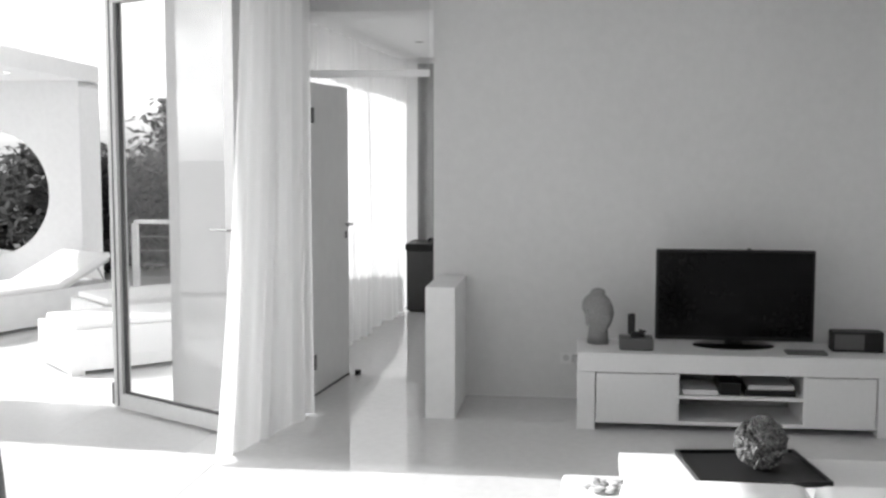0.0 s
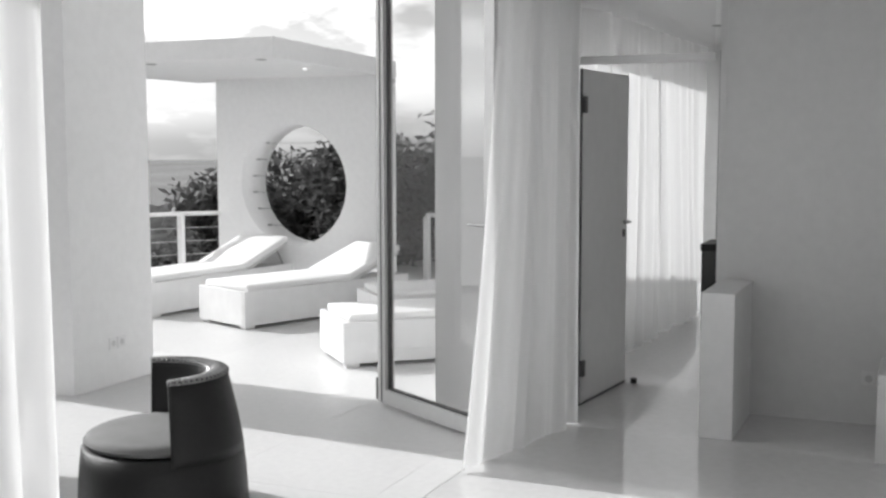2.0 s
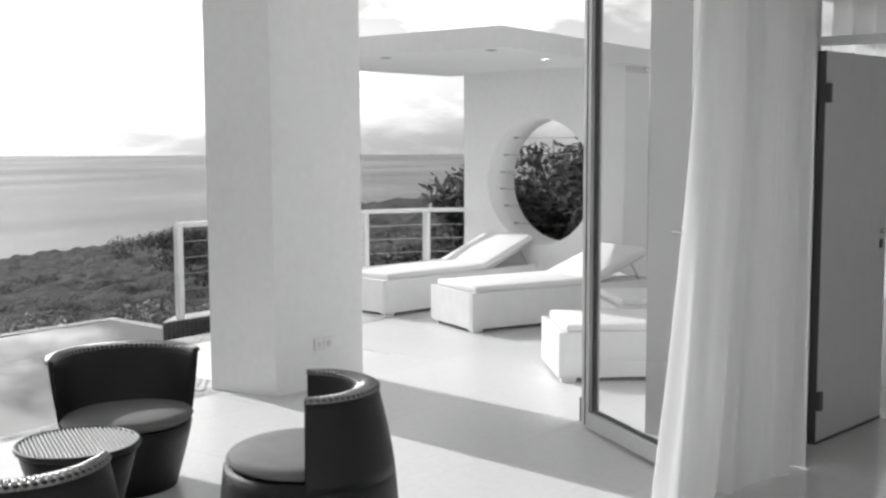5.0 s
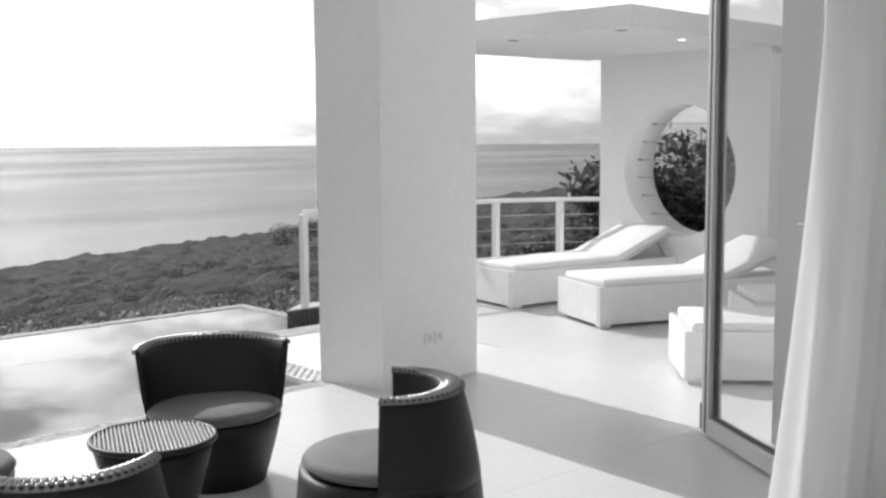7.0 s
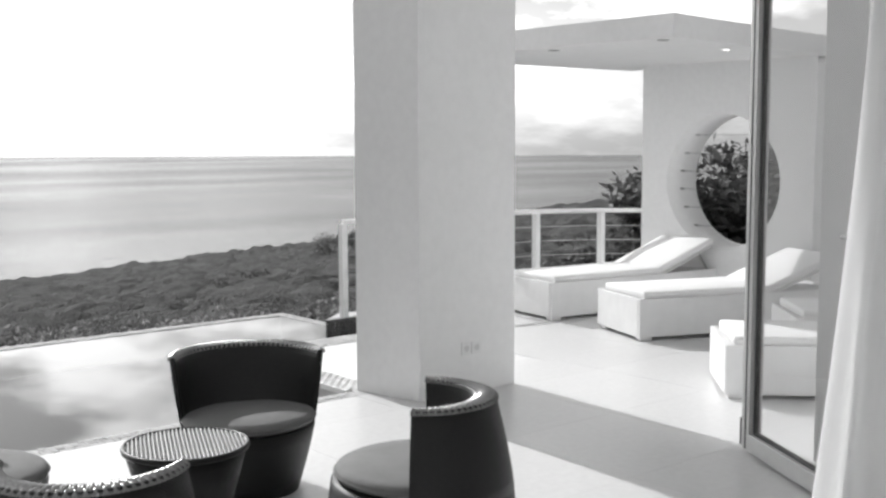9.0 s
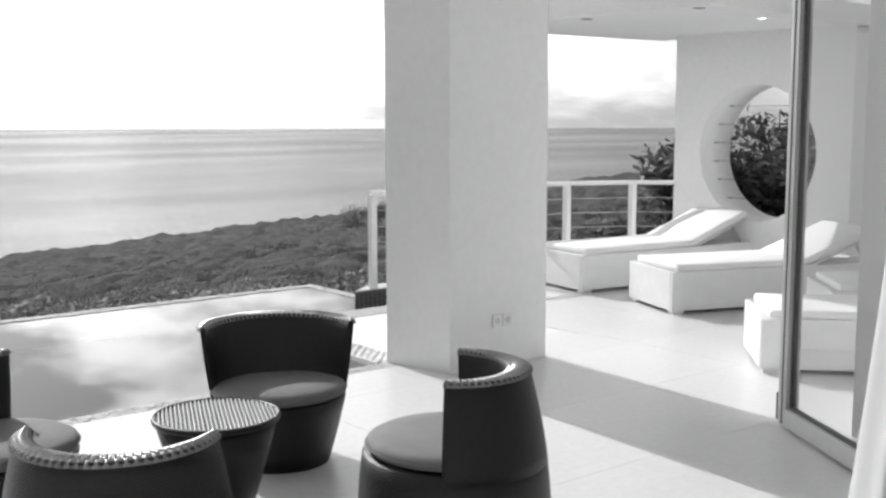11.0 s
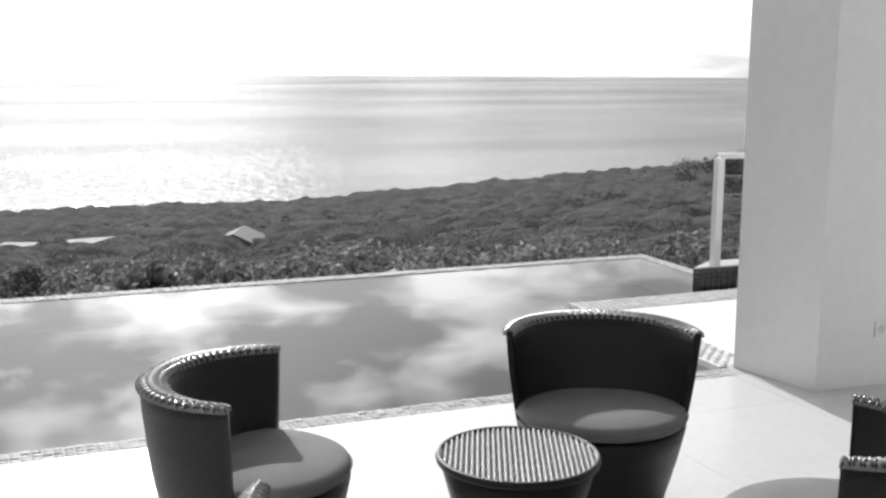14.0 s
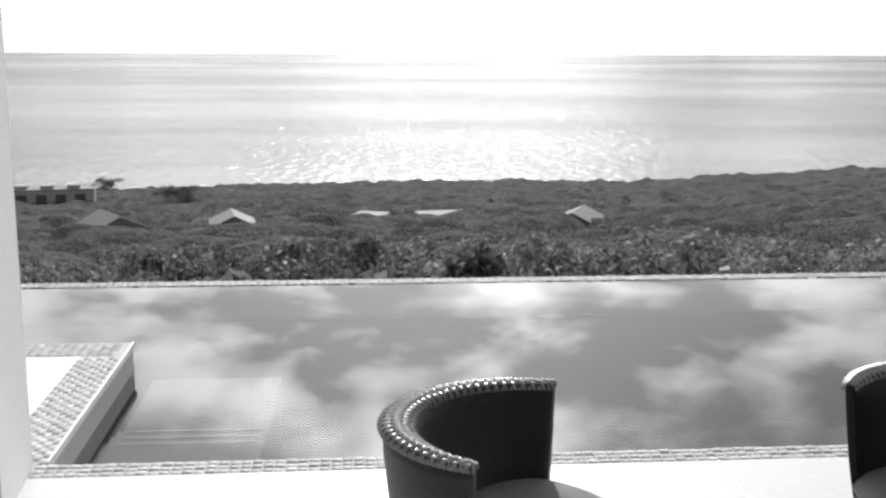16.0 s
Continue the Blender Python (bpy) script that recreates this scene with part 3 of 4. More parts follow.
mosaic("coping_corner", X_END, X_END + 0.12, 8.302, Y_FAR - 0.002, WATER + 0.006, 0.05, 0.038, 3, "wet stone mosaic on the overflow edge")
setting("corner_block", prism(((5.545, 8.08), (7.2, 8.08), (7.2, 8.30), (5.84, 8.30)), -0.5, 0.0), M_MOSBASE, "raised pale block under the railing at the pool corner", "slab")
setting("block_backing", box(5.546, 7.19, 8.0742, 8.0799, -0.5, -0.012), M_EDGET, "dark mortar behind the mosaic facing", "facing")
mosaic_face = arrays_mesh("block_facing", [(x + dx, 8.074 - e, z + dz) for x, z in ((5.547 + 0.05 * i, -0.03 - 0.034 * j) for i in range(30) for j in range(5)) for e, g in ((0.0, 0.0), (0.006, 0.003)) for dx, dz in ((g, -0.03 + g), (0.046 - g, -0.03 + g), (0.046 - g, -g), (g, -g))], np.array([q for k in range(0, 30 * 5 * 8, 8) for q in ((k + 4, k + 5, k + 6, k + 7), (k, k + 1, k + 5, k + 4), (k + 1, k + 2, k + 6, k + 5), (k + 2, k + 3, k + 7, k + 6), (k + 3, k, k + 4, k + 7))]), M_EDGET)
tagged(mosaic_face, "dark stone mosaic facing of the corner block", "facing", "", "stuff")
for x0, x1, y0, y1 in ((X_PL + 0.0005, X_PL + 0.012, 5.68, 7.35), (X_PR - 0.012, X_PR - 0.0005, 5.68, 7.325)):
    setting("coping_trim", box(x0, x1, y0, y1, -0.03, 0.004, 0.002), M_RAIL, "thin white edge strip along the coping", "trim")

# ---- railing ----
rl = empty("railing", pose(0, 0, 0), "white post railing with thin steel wires", "railing")
RP = [(5.75, 8.09), (7.0, 7.98), (8.02, 7.92), (8.64, 7.60)]
for x, y in RP:
    part("post", box(x - 0.03, x + 0.03, y - 0.03, y + 0.03, 0.0, 0.84, 0.003), M_RAIL, rl)
seg = RP + [(8.94, 7.30)]
for (xa, ya), (xb, yb) in zip(seg, seg[1:]):
    d = Vector((xb - xa, yb - ya, 0))
    part("handrail", box(-d.length / 2, d.length / 2, -0.035, 0.035, -0.02, 0.02, 0.004, None, Matrix.Translation(((xa + xb) / 2, (ya + yb) / 2, 0.855)) @ d.to_track_quat("X", "Z").to_matrix().to_4x4()), M_RAIL, rl)
    for k in range(5):
        z = 0.12 + 0.145 * k
        part("wire", rod((xa, ya, z), (xb, yb, z), 0.004, 5), M_STEEL, rl)
rl2 = empty("railing", pose(0, 0, 0), "white railing with thin wires beyond the round window wall", "railing")
for x, y in ((9.4, 5.0), (9.4, 3.9)):
    part("post", box(x - 0.03, x + 0.03, y - 0.03, y + 0.03, 0.0, 0.84, 0.003), M_RAIL, rl2)
part("handrail", box(9.365, 9.435, 3.87, 5.0, 0.84, 0.88, 0.004), M_RAIL, rl2)
for k in range(5):
    z = 0.12 + 0.145 * k
    part("wire", rod((9.4, 3.9, z), (9.4, 5.0, z), 0.004, 5), M_STEEL, rl2)

# ---- folding glass leaf ----
HX, HY, TX, TY = 4.20, 2.22, 4.81, 3.22
L = math.hypot(TX - HX, TY - HY)
lf = empty("door_2", pose(HX, HY, 0, 0, 0, math.degrees(math.atan2(TY - HY, TX - HX))), "open glass folding door leaf in grey aluminium", "door", kind="structure")
part("stile", box(0.0, 0.085, -0.035, 0.035, 0.02, 2.6, 0.004), M_ALU, lf)
part("stile", box(L - 0.085, L, -0.035, 0.035, 0.02, 2.6, 0.004), M_ALU, lf)
part("bottom_rail", box(0.085, L - 0.085, -0.035, 0.035, 0.02, 0.11, 0.004), M_ALU, lf)
part("top_rail", box(0.085, L - 0.085, -0.035, 0.035, 2.52, 2.6, 0.004), M_ALU, lf)
for x0, x1 in ((0.085, 0.098), (L - 0.098, L - 0.085)):
    part("gasket", box(x0, x1, -0.012, 0.012, 0.10, 2.52), M_ALUDARK, lf)
part("gasket", box(0.098, L - 0.098, -0.014, 0.014, 0.11, 0.122), M_ALUDARK, lf)
part("gasket", box(L - 0.052, L - 0.040, -0.038, 0.038, 0.03, 2.59), M_ALUDARK, lf)
pn = part("pane", box(0.098, L - 0.098, -0.004, 0.004, 0.122, 2.52), M_GLASS, lf)
pn.visible_shadow = False
hl = rod((0.03, 0.035, 1.19), (0.03, 0.075, 1.19), 0.008)
rod((0.03, 0.072, 1.19), (0.17, 0.072, 1.19), 0.008, 8, hl)
part("handle", hl, M_STEEL, lf, "thin steel lever handle")
part("roller", box(L - 0.02, L + 0.035, -0.03, 0.03, 0.03, 0.17, 0.006), M_ALUDARK, lf, "dark corner roller bracket")
setting("door_head", box(-4.2, 4.90, Y_F - 0.04, Y_F + 0.06, 2.6, CEIL - 0.001), M_ALU, "slim grey head track of the folding door", "trim")


# ---- curtains ----
def curtain(name, xa, ya, xb, yb, z0, z1, folds, depth, label, flare=0.0, group=""):
    """A hanging voile with folds that deepen and spread towards the hem."""
    b = bmesh.new()
    nu, nv = folds * 16, 28
    d = Vector((xb - xa, yb - ya, 0))
    nrm = Vector((-d.y, d.x, 0)).normalized()
    rows = []
    for j in range(nv + 1):
        v = j / nv
        row = []
        for i in range(nu + 1):
            u = i / nu
            w = math.sin(u * folds * 2 * math.pi + 1.3 * math.sin(2 * math.pi * 2.3 * u + folds) + 0.5 * v)
            w = (0.75 + 0.25 * math.sin(9.0 * u + folds)) * w + 0.25 * math.sin(u * folds * 3.7 * math.pi + 2 * v)
            amp = depth * (0.55 + 0.6 * (1 - v))
            lean = flare * (1 - v) ** 1.6 * (1 - u) ** 1.2
            pt = Vector((xa, ya, 0)) + d * u + Vector((-1.0, 0.45, 0)) * lean + nrm * (w * amp + 0.25 * depth * math.sin(7 * u + 3 * v))
            pt.z = z0 + (z1 - z0) * v + (0.012 * math.sin(u * 23) if j == 0 else 0)
            row.append(b.verts.new(pt))
        rows.append(row)
    for p, q in zip(rows, rows[1:]):
        for i in range(nu):
            f = b.faces.new((p[i], p[i + 1], q[i + 1], q[i]))
            f.smooth = True
    return tagged(mesh_ob(name, b, M_SHEER, True), label, "curtain", group)


curtain("curtain", 3.88, 2.09, 4.84, 1.96, 0.015, 2.64, 6, 0.024, "sheer white floor-length curtain gathered at the door pier", 0.23)
curtain("curtain", -0.75, 1.93, 0.53, 1.84, 0.015, 2.64, 12, 0.05, "sheer white floor-length curtain pulled to one side", 0.0)
curtain("curtain", 5.95, 2.26, 9.6, 2.14, 0.02, 2.52, 13, 0.07, "sheer white curtain drawn across the bedroom window", 0.0)
dk = curtain("curtain", 9.62, 0.7, 9.66, 2.02, 0.02, 2.5, 6, 0.03, "dark grey heavy drape at the end wall of the bedroom")
dk.data.materials.clear()
dk.data.materials.append(M_DRAPE)


# ---- wicker lounge set ----
def wicker_chair(name, m, rt, rb, label, cushion_label):
    """Barrel seat with a half-round back, woven all over, and a round seat cushion. Faces +x."""
    e = empty(name, m, label, "chair", "wicker lounge set")
    zs, zt = 0.30, 0.625
    def rad(z):
        t = z / zt
        return rb + (rt - rb) * t + 0.02 * math.sin(math.pi * t)
    prof = [(0.0, 0.012), (rad(0.0) - 0.02, 0.012), (rad(0.0), 0.0)]
    prof += [(rad(z), z) for z in (0.06, 0.12, 0.18, 0.24)] + [(rad(zs), zs), (rad(zs) - 0.015, zs + 0.008), (0.0, zs + 0.008)]
    part("base", lathe(prof, 64), M_WICK, e)
    a0, a1 = radians(88), radians(272)
    na, nh = 56, 8

    def thick(a):
        return 0.020 + 0.062 * math.sin(math.pi * (a - a0) / (a1 - a0)) ** 0.7

    def inner_r(a, z):
        lean = 0.11 * math.sin(math.pi * (a - a0) / (a1 - a0)) * (1 - (z - zs) / (zt - zs))
        return rad(z) - thick(a) - max(lean, 0.0)

    # crescent-shaped back, thick behind and thin at the two ends
    bk = bmesh.new()
    uv = bk.loops.layers.uv.verify()
    hs = [zs - 0.03 + (zt - zs + 0.03) * k / nh for k in range(nh + 1)]
    rings = []
    for i in range(na + 1):
        a = a0 + (a1 - a0) * i / na
        ring = [(rad(z) + 0.0012, z) for z in hs] + [(inner_r(a, z), z) for z in reversed(hs)]
        rings.append([bk.verts.new((r * math.cos(a), r * math.sin(a), z)) for r, z in ring])
    m_r = len(rings[0])
    for i in range(na):
        p, q = rings[i], rings[i + 1]
        for j in range(m_r):
            k = (j + 1) % m_r
            f = bk.faces.new((p[j], q[j], q[k], p[k]))
            f.smooth = True
            for lp, (u, w) in zip(f.loops, ((i, p[j]), (i + 1, q[j]), (i + 1, q[k]), (i, p[k]))):
                lp[uv].uv = (u / na * 0.5, w.co.z)
    for ring in (rings[0], rings[-1]):
        for k in range(nh):
            bk.faces.new((ring[k], ring[k + 1], ring[m_r - 2 - k], ring[m_r - 1 - k]))
    part("backrest", bk, M_WICK, e)
    # rim braided from two layers of slanting strands laid over the top edge
    n = 72
    rim = bmesh.new()
    for lay in (0, 1):
        for i in range(n):
            ac = a0 + (a1 - a0) * (i + 0.5) / n
            th_a = thick(ac)
            rc = rad(zt) - th_a / 2 + 0.002
            half = (a1 - a0) / n * 0.40
            rows = []
            for side, puff in ((-1, 0.0), (0, 0.006), (1, 0.0)):
                row = []
                for k in range(9):
                    ph_a = math.pi * k / 8
                    slant = (k / 8 - 0.5) * (a1 - a0) / n * (1.8 if lay else -1.8)
                    aa = min(max(ac + side * half + slant, a0 - 0.012), a1 + 0.012)
                    over = 0.004 * math.sin(ph_a * 3 + math.pi * ((i + lay) % 2))
                    rr = rc + math.cos(ph_a) * (th_a / 2 + 0.003 + puff + over)
                    zz = zt - 0.014 + math.sin(ph_a) * (0.018 + puff + over)
                    row.append(rim.verts.new((rr * math.cos(aa), rr * math.sin(aa), zz)))
                rows.append(row)
            for p, q in zip(rows, rows[1:]):
                for k in range(8):
                    f = rim.faces.new((p[k], q[k], q[k + 1], p[k + 1]))
                    f.smooth = True
    part("rim", rim, M_RIM_GLINT, e, "glossy braided wicker rim, its grey lightened for sun glint")
    rcs = rad(0.35) - 0.008
    cu = lathe([(0.0, 0.308), (rcs - 0.03, 0.308), (rcs - 0.006, 0.318), (rcs, 0.335), (rcs - 0.006, 0.352), (rcs - 0.03, 0.364), (rcs * 0.6, 0.372), (0.0, 0.374)], 48)
    cush = part("seat_cushion", cu, M_CUSH, e, cushion_label)
    pi = part("piping", lathe([(rcs + 0.001, 0.331), (rcs + 0.006, 0.335), (rcs + 0.001, 0.339)], 48), M_CUSH, cush)
    return e


def face(dx, dy):
    return math.degrees(math.atan2(dy, dx))


wicker_chair("lounge_chair", pose(2.58, 4.38, 0, 0, 0, face(-0.41, -0.91)), 0.345, 0.225, "dark woven wicker tub chair tapering to its foot", "mid-grey round seat cushion")
wicker_chair("lounge_chair", pose(1.30, 4.29, 0, 0, 0, face(0.9, -0.44)), 0.335, 0.225, "dark woven wicker tub chair tapering to its foot", "mid-grey round seat cushion")
wicker_chair("lounge_chair", pose(2.67, 3.24, 0, 0, 0, face(-0.7, 0.7)), 0.285, 0.375, "dark woven wicker tub chair widening to its foot", "mid-grey round seat cushion")
wicker_chair("lounge_chair", pose(1.335, 3.21, 0, 0, 0, face(0.67, 0.74)), 0.30, 0.375, "dark woven wicker tub chair widening to its foot", "mid-grey round seat cushion")


def wicker_table(m):
    e = empty("side_table", m, "low dark wicker table with a ribbed round top", "table", "wicker lounge set")
    part("base", lathe([(0.0, 0.012), (0.105, 0.012), (0.125, 0.0), (0.17, 0.15), (0.207, 0.28), (0.235, 0.385), (0.0, 0.385)], 64), M_WICK, e)
    n = 30
    R = 0.243
    for i in range(n):
        y = -R + (i + 0.5) * 2 * R / n
        h = math.sqrt(max(R * R - y * y, 1e-4))
        w = R / n
        top = bmesh.new()
        prev = None
        steps = max(2, int(2 * h / 0.012))
        for j in range(steps + 1):
            x = -h + 2 * h * j / steps
            sway = 0.0012 * math.sin(x * 95 + i * math.pi)
            lift = 0.0016 * math.sin(x * 190 + i * math.pi)
            row = [top.verts.new((x, y + sway + w * c, 0.404 + lift + 0.007 * q)) for c, q in ((-0.92, -1.0), (-0.5, 0.6), (0, 1.0), (0.5, 0.6), (0.92, -1.0))]
            if prev:
                for q in range(4):
                    f = top.faces.new((prev[q], row[q], row[q + 1], prev[q + 1]))
                    f.smooth = True
            prev = row
        part("top_strand", top, M_STRAND_SUNLIT, e)
    part("top_rim", lathe([(0.236, 0.385), (0.247, 0.39), (0.250, 0.402), (0.245, 0.412), (0.236, 0.412), (0.232, 0.40)], 72), M_WICK, e)
    return e


wicker_table(pose(2.02, 3.91, 0, 0, 0, 66))


# ---- sun loungers ----
def lounger(m, length, raised, label):
    """Box-framed lounger with low feet, a thin mattress and a hinged backrest. Local x runs from foot to head, y to its far side."""
    e = empty("sun_lounger", m, label, "sun lounger", "sun loungers")
    W, H, hx = 0.72, 0.335, length * 0.635
    part("side_panel", box(0.0, length, 0.0, 0.03, 0.03, H, 0.004), M_WHWICK, e)
    part("side_panel", box(0.0, length, W - 0.03, W, 0.03, H, 0.004), M_WHWICK, e)
    part("end_panel", box(-0.003, 0.03, 0.0305, W - 0.0305, 0.03, H, 0.004), M_WHWICK, e)
    part("end_panel", box(length - 0.03, length + 0.003, 0.0305, W - 0.0305, 0.03, H, 0.004), M_WHWICK, e)
    part("deck", box(0.03, length - 0.03, 0.03, W - 0.03, H - 0.04, H - 0.012), M_WHWICK, e)
    for x in (0.02, length - 0.12):
        for y in (0.02, W - 0.10):
            part("foot", box(x, x + 0.10, y, y + 0.08, 0.0, 0.03, 0.003), M_WHWICK, e)
    part("mattress", box(0.05, hx, 0.03, W - 0.03, H - 0.011, H + 0.05, 0.022), M_WHCUSH, e, "white padded mattress", True)
    ang = -20.5 if raised else 0
    bm_m = pose(hx + 0.004, 0, H - (0.034 if raised else 0.011), 0, ang, 0)
    if raised:
        part("backrest_frame", box(0.0, length - hx - 0.05, 0.04, W - 0.04, 0.0, 0.025, 0.004, None, bm_m), M_ALU, e, "grey metal backrest frame")
        part("back_mattress", box(0.0, length - hx - 0.02, 0.03, W - 0.03, 0.026, 0.088, 0.022, None, bm_m), M_WHCUSH, e, "white padded mattress", True)
        for y in (0.06, W - 0.06):
            top = bm_m @ Vector(((length - hx) * 0.72, y, 0.0))
            part("strut", rod(top, (length - 0.12, y, H - 0.03), 0.010), M_STEEL, e, "thin metal strut")
    else:
        part("back_mattress", box(0.0, length - hx - 0.06, 0.03, W - 0.03, 0.0, 0.061, 0.022, None, bm_m), M_WHCUSH, e, "white padded mattress", True)
    return e


lounger(pose(6.97, 6.69, 0, 0, 0, -9), 2.05, True, "white woven sun lounger, backrest raised, beside the railing")
lounger(pose(6.78, 5.55, 0, 0, 0, -21.5), 1.95, True, "white woven sun lounger, backrest raised, facing the terrace")
lounger(pose(5.67, 3.965, 0, 0, 0, -46.5), 1.95, False, "white woven sun lounger lying flat near the folding door")
lounger(pose(6.9, 4.25, 0, 0, 0, -43.5), 1.95, False, "white woven sun lounger lying flat behind another lounger")


# ---- wall sockets ----
def socket(m, n, label):
    e = empty("wall_socket", m, label, "socket")
    for k in range(n):
        x = 0.085 * k
        part("plate", box(x - 0.04, x + 0.04, -0.008, 0, -0.04, 0.04, 0.003), M_RAIL, e)
        part("recess", rod((x, -0.0095, 0), (x, -0.0081, 0), 0.021, 18), M_ALU, e, "grey round plug recess")
    return e


socket(pose(4.59, 5.14, 0.285), 2, "white double wall socket on the column")
socket(pose(X_TV, 0.42, 0.27, 0, 0, -90), 2, "white double wall socket low on the wall")

pg = empty("power_plug", pose(X_TV - 0.0085, 0.36, 0.27), "grey plug with a hanging cable in the wall socket", "plug")
part("plug_body", box(-0.045, 0.0, -0.02, 0.02, -0.022, 0.022, 0.008), M_ALU, pg)
for za, zb, ya, yb in ((-0.012, -0.09, 0.0, -0.012), (-0.09, -0.17, -0.012, -0.05), (-0.17, -0.26, -0.05, -0.06)):
    part("cable", rod((-0.03, ya, za), (-0.03, yb, zb), 0.0045, 6), M_ALU, pg)

# ---- television corner ----
sd = empty("tv_stand", pose(4.66, 0.0, 0), "long low white lacquered television stand", "cabinet")
Y0, Y1, D = -1.46, 0.345, 0.48
part("top", box(0, D, Y0, Y1, 0.345, 0.455, 0.003), M_LACQ, sd)
part("end_panel", box(0, D, Y1 - 0.105, Y1, 0, 0.3445, 0.003), M_LACQ, sd)
part("end_panel", box(0, D, Y0, Y0 + 0.105, 0, 0.3445, 0.003), M_LACQ, sd)
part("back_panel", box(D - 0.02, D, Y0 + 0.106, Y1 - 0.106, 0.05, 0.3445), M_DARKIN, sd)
part("bottom_panel", box(0.01, D - 0.02, Y0 + 0.106, Y1 - 0.106, 0.04, 0.062, 0.002), M_LACQ, sd)
part("shelf", box(0.01, D - 0.02, -0.945, -0.245, 0.195, 0.215, 0.002), M_LACQ, sd)
part("divider", box(0.01, D - 0.02, -0.245, -0.225, 0.0625, 0.3445), M_LACQ, sd)
part("divider", box(0.01, D - 0.02, -0.965, -0.945, 0.0625, 0.3445), M_LACQ, sd)
part("door", box(0.004, 0.022, -0.233, 0.232, 0.045, 0.338, 0.002), M_LACQ, sd)
part("door", box(0.004, 0.022, -1.347, -0.957, 0.045, 0.338, 0.002), M_LACQ, sd)
ZT = 0.455

tv = empty("television", pose(5.0, -0.588, ZT), "black flat-screen television on an oval foot, switched off", "television")
part("casing", box(-0.02, 0.035, -0.466, 0.466, 0.035, 0.583, 0.008), M_BLACK, tv)
part("screen", box(-0.0225, -0.0205, -0.449, 0.449, 0.06, 0.567), M_SCREEN, tv, "dark glossy screen")
part("neck", box(0.0, 0.03, -0.05, 0.05, 0.012, 0.06, 0.004), M_BLACK, tv)
ft = lathe([(0.0, 0.0), (0.24, 0.0), (0.243, 0.006), (0.23, 0.013), (0.0, 0.018)], 48)
bmesh.ops.scale(ft, vec=(0.55, 1, 1), verts=ft.verts)
part("foot", ft, M_SCREEN, tv, "glossy black oval foot", True)
part("sensor", box(-0.02, 0.01, -0.09, -0.07, 0.585, 0.593, 0.002), M_BLACK, tv)


def stone_head(m):
    """A carved stone head with a topknot on a short neck, kept as one plain shape."""
    b = bmesh.new()
    bmesh.ops.create_uvsphere(b, u_segments=40, v_segments=32, radius=1.0)
    for v in b.verts:
        x, y, z = v.co
        jaw = 1 - 0.30 * max(-z, 0) ** 1.3
        front = max(-x, 0)
        nose = 0.024 * math.exp(-((y / 0.15) ** 2) - ((z + 0.22) / 0.20) ** 2) * front
        brow = 0.008 * math.exp(-((z - 0.10) / 0.09) ** 2) * front
        eye_dip = 0.010 * math.exp(-(((abs(y) - 0.36) / 0.17) ** 2) - ((z + 0.05) / 0.10) ** 2) * front
        lip = 0.009 * math.exp(-((y / 0.26) ** 2) - ((z + 0.56) / 0.07) ** 2) * front
        chin = 0.012 * math.exp(-((y / 0.28) ** 2) - ((z + 0.82) / 0.12) ** 2) * front
        v.co = (x * 0.092 * (0.9 + 0.1 * jaw) - nose - brow - lip - chin + eye_dip, y * 0.084 * jaw, z * 0.125 + 0.185)
    def lump(r, x, y, z, sx, sy, sz):
        bmesh.ops.create_uvsphere(b, u_segments=24, v_segments=16, radius=r, matrix=Matrix.Translation((x, y, z)) @ Matrix.Diagonal((sx, sy, sz, 1)))
    lump(0.086, 0.030, 0, 0.230, 1.0, 1.03, 0.98)
    lump(0.046, 0.016, 0, 0.312, 1, 1, 0.62)
    bmesh.ops.create_cone(b, cap_ends=True, segments=28, radius1=0.066, radius2=0.056, depth=0.11, matrix=Matrix.Translation((0.012, 0, 0.055)))
    for q in (-1, 1):
        lump(0.04, 0.012, q * 0.084, 0.165, 0.42, 0.24, 1.35)
    ob = tagged(mesh_ob("stone_head", b, M_STONE, True), "carved grey stone head sculpture on the television stand", "sculpture")
    ob.matrix_world = m
    return ob


stone_head(pose(4.99, 0.215, ZT, 0, 0, 38))

ph = empty("telephone", pose(4.83, 0.0, ZT), "black cordless telephone on its charging base", "telephone")
part("base", box(-0.07, 0.07, -0.10, 0.10, 0, 0.075, 0.012), mat("dark_grey_plastic", 0.09, 0.45), ph)
part("cradle", box(-0.03, 0.04, -0.05, 0.03, 0.075, 0.10, 0.008), M_BLACK, ph)
part("handset", box(-0.012, 0.014, 0.005, 0.05, 0.085, 0.21, 0.01, None, pose(0, 0, 0, 0, 8, 0)), M_BLACK, ph)
part("cable", rod((0.03, -0.06, 0.10), (0.05, -0.02, 0.105), 0.006), M_BLACK, ph)

rd = empty("radio", pose(4.93, -1.30, ZT), "small black table radio with a pale side", "radio")
part("case", box(-0.06, 0.06, -0.13, 0.16, 0, 0.12, 0.008), M_BLACK, rd)
part("grille", box(-0.064, -0.0605, -0.02, 0.15, 0.015, 0.105, 0.002), M_ALUDARK, rd)
part("side_panel", box(-0.062, 0.06, -0.18, -0.131, 0, 0.115, 0.006), M_ALU, rd, "pale grey side panel")
rc = tagged(mesh_ob("remote_tray", box(4.74, 4.86, -1.09, -0.86, ZT, ZT + 0.012, 0.004), M_ALUDARK), "flat dark tray on the television stand", "tray")

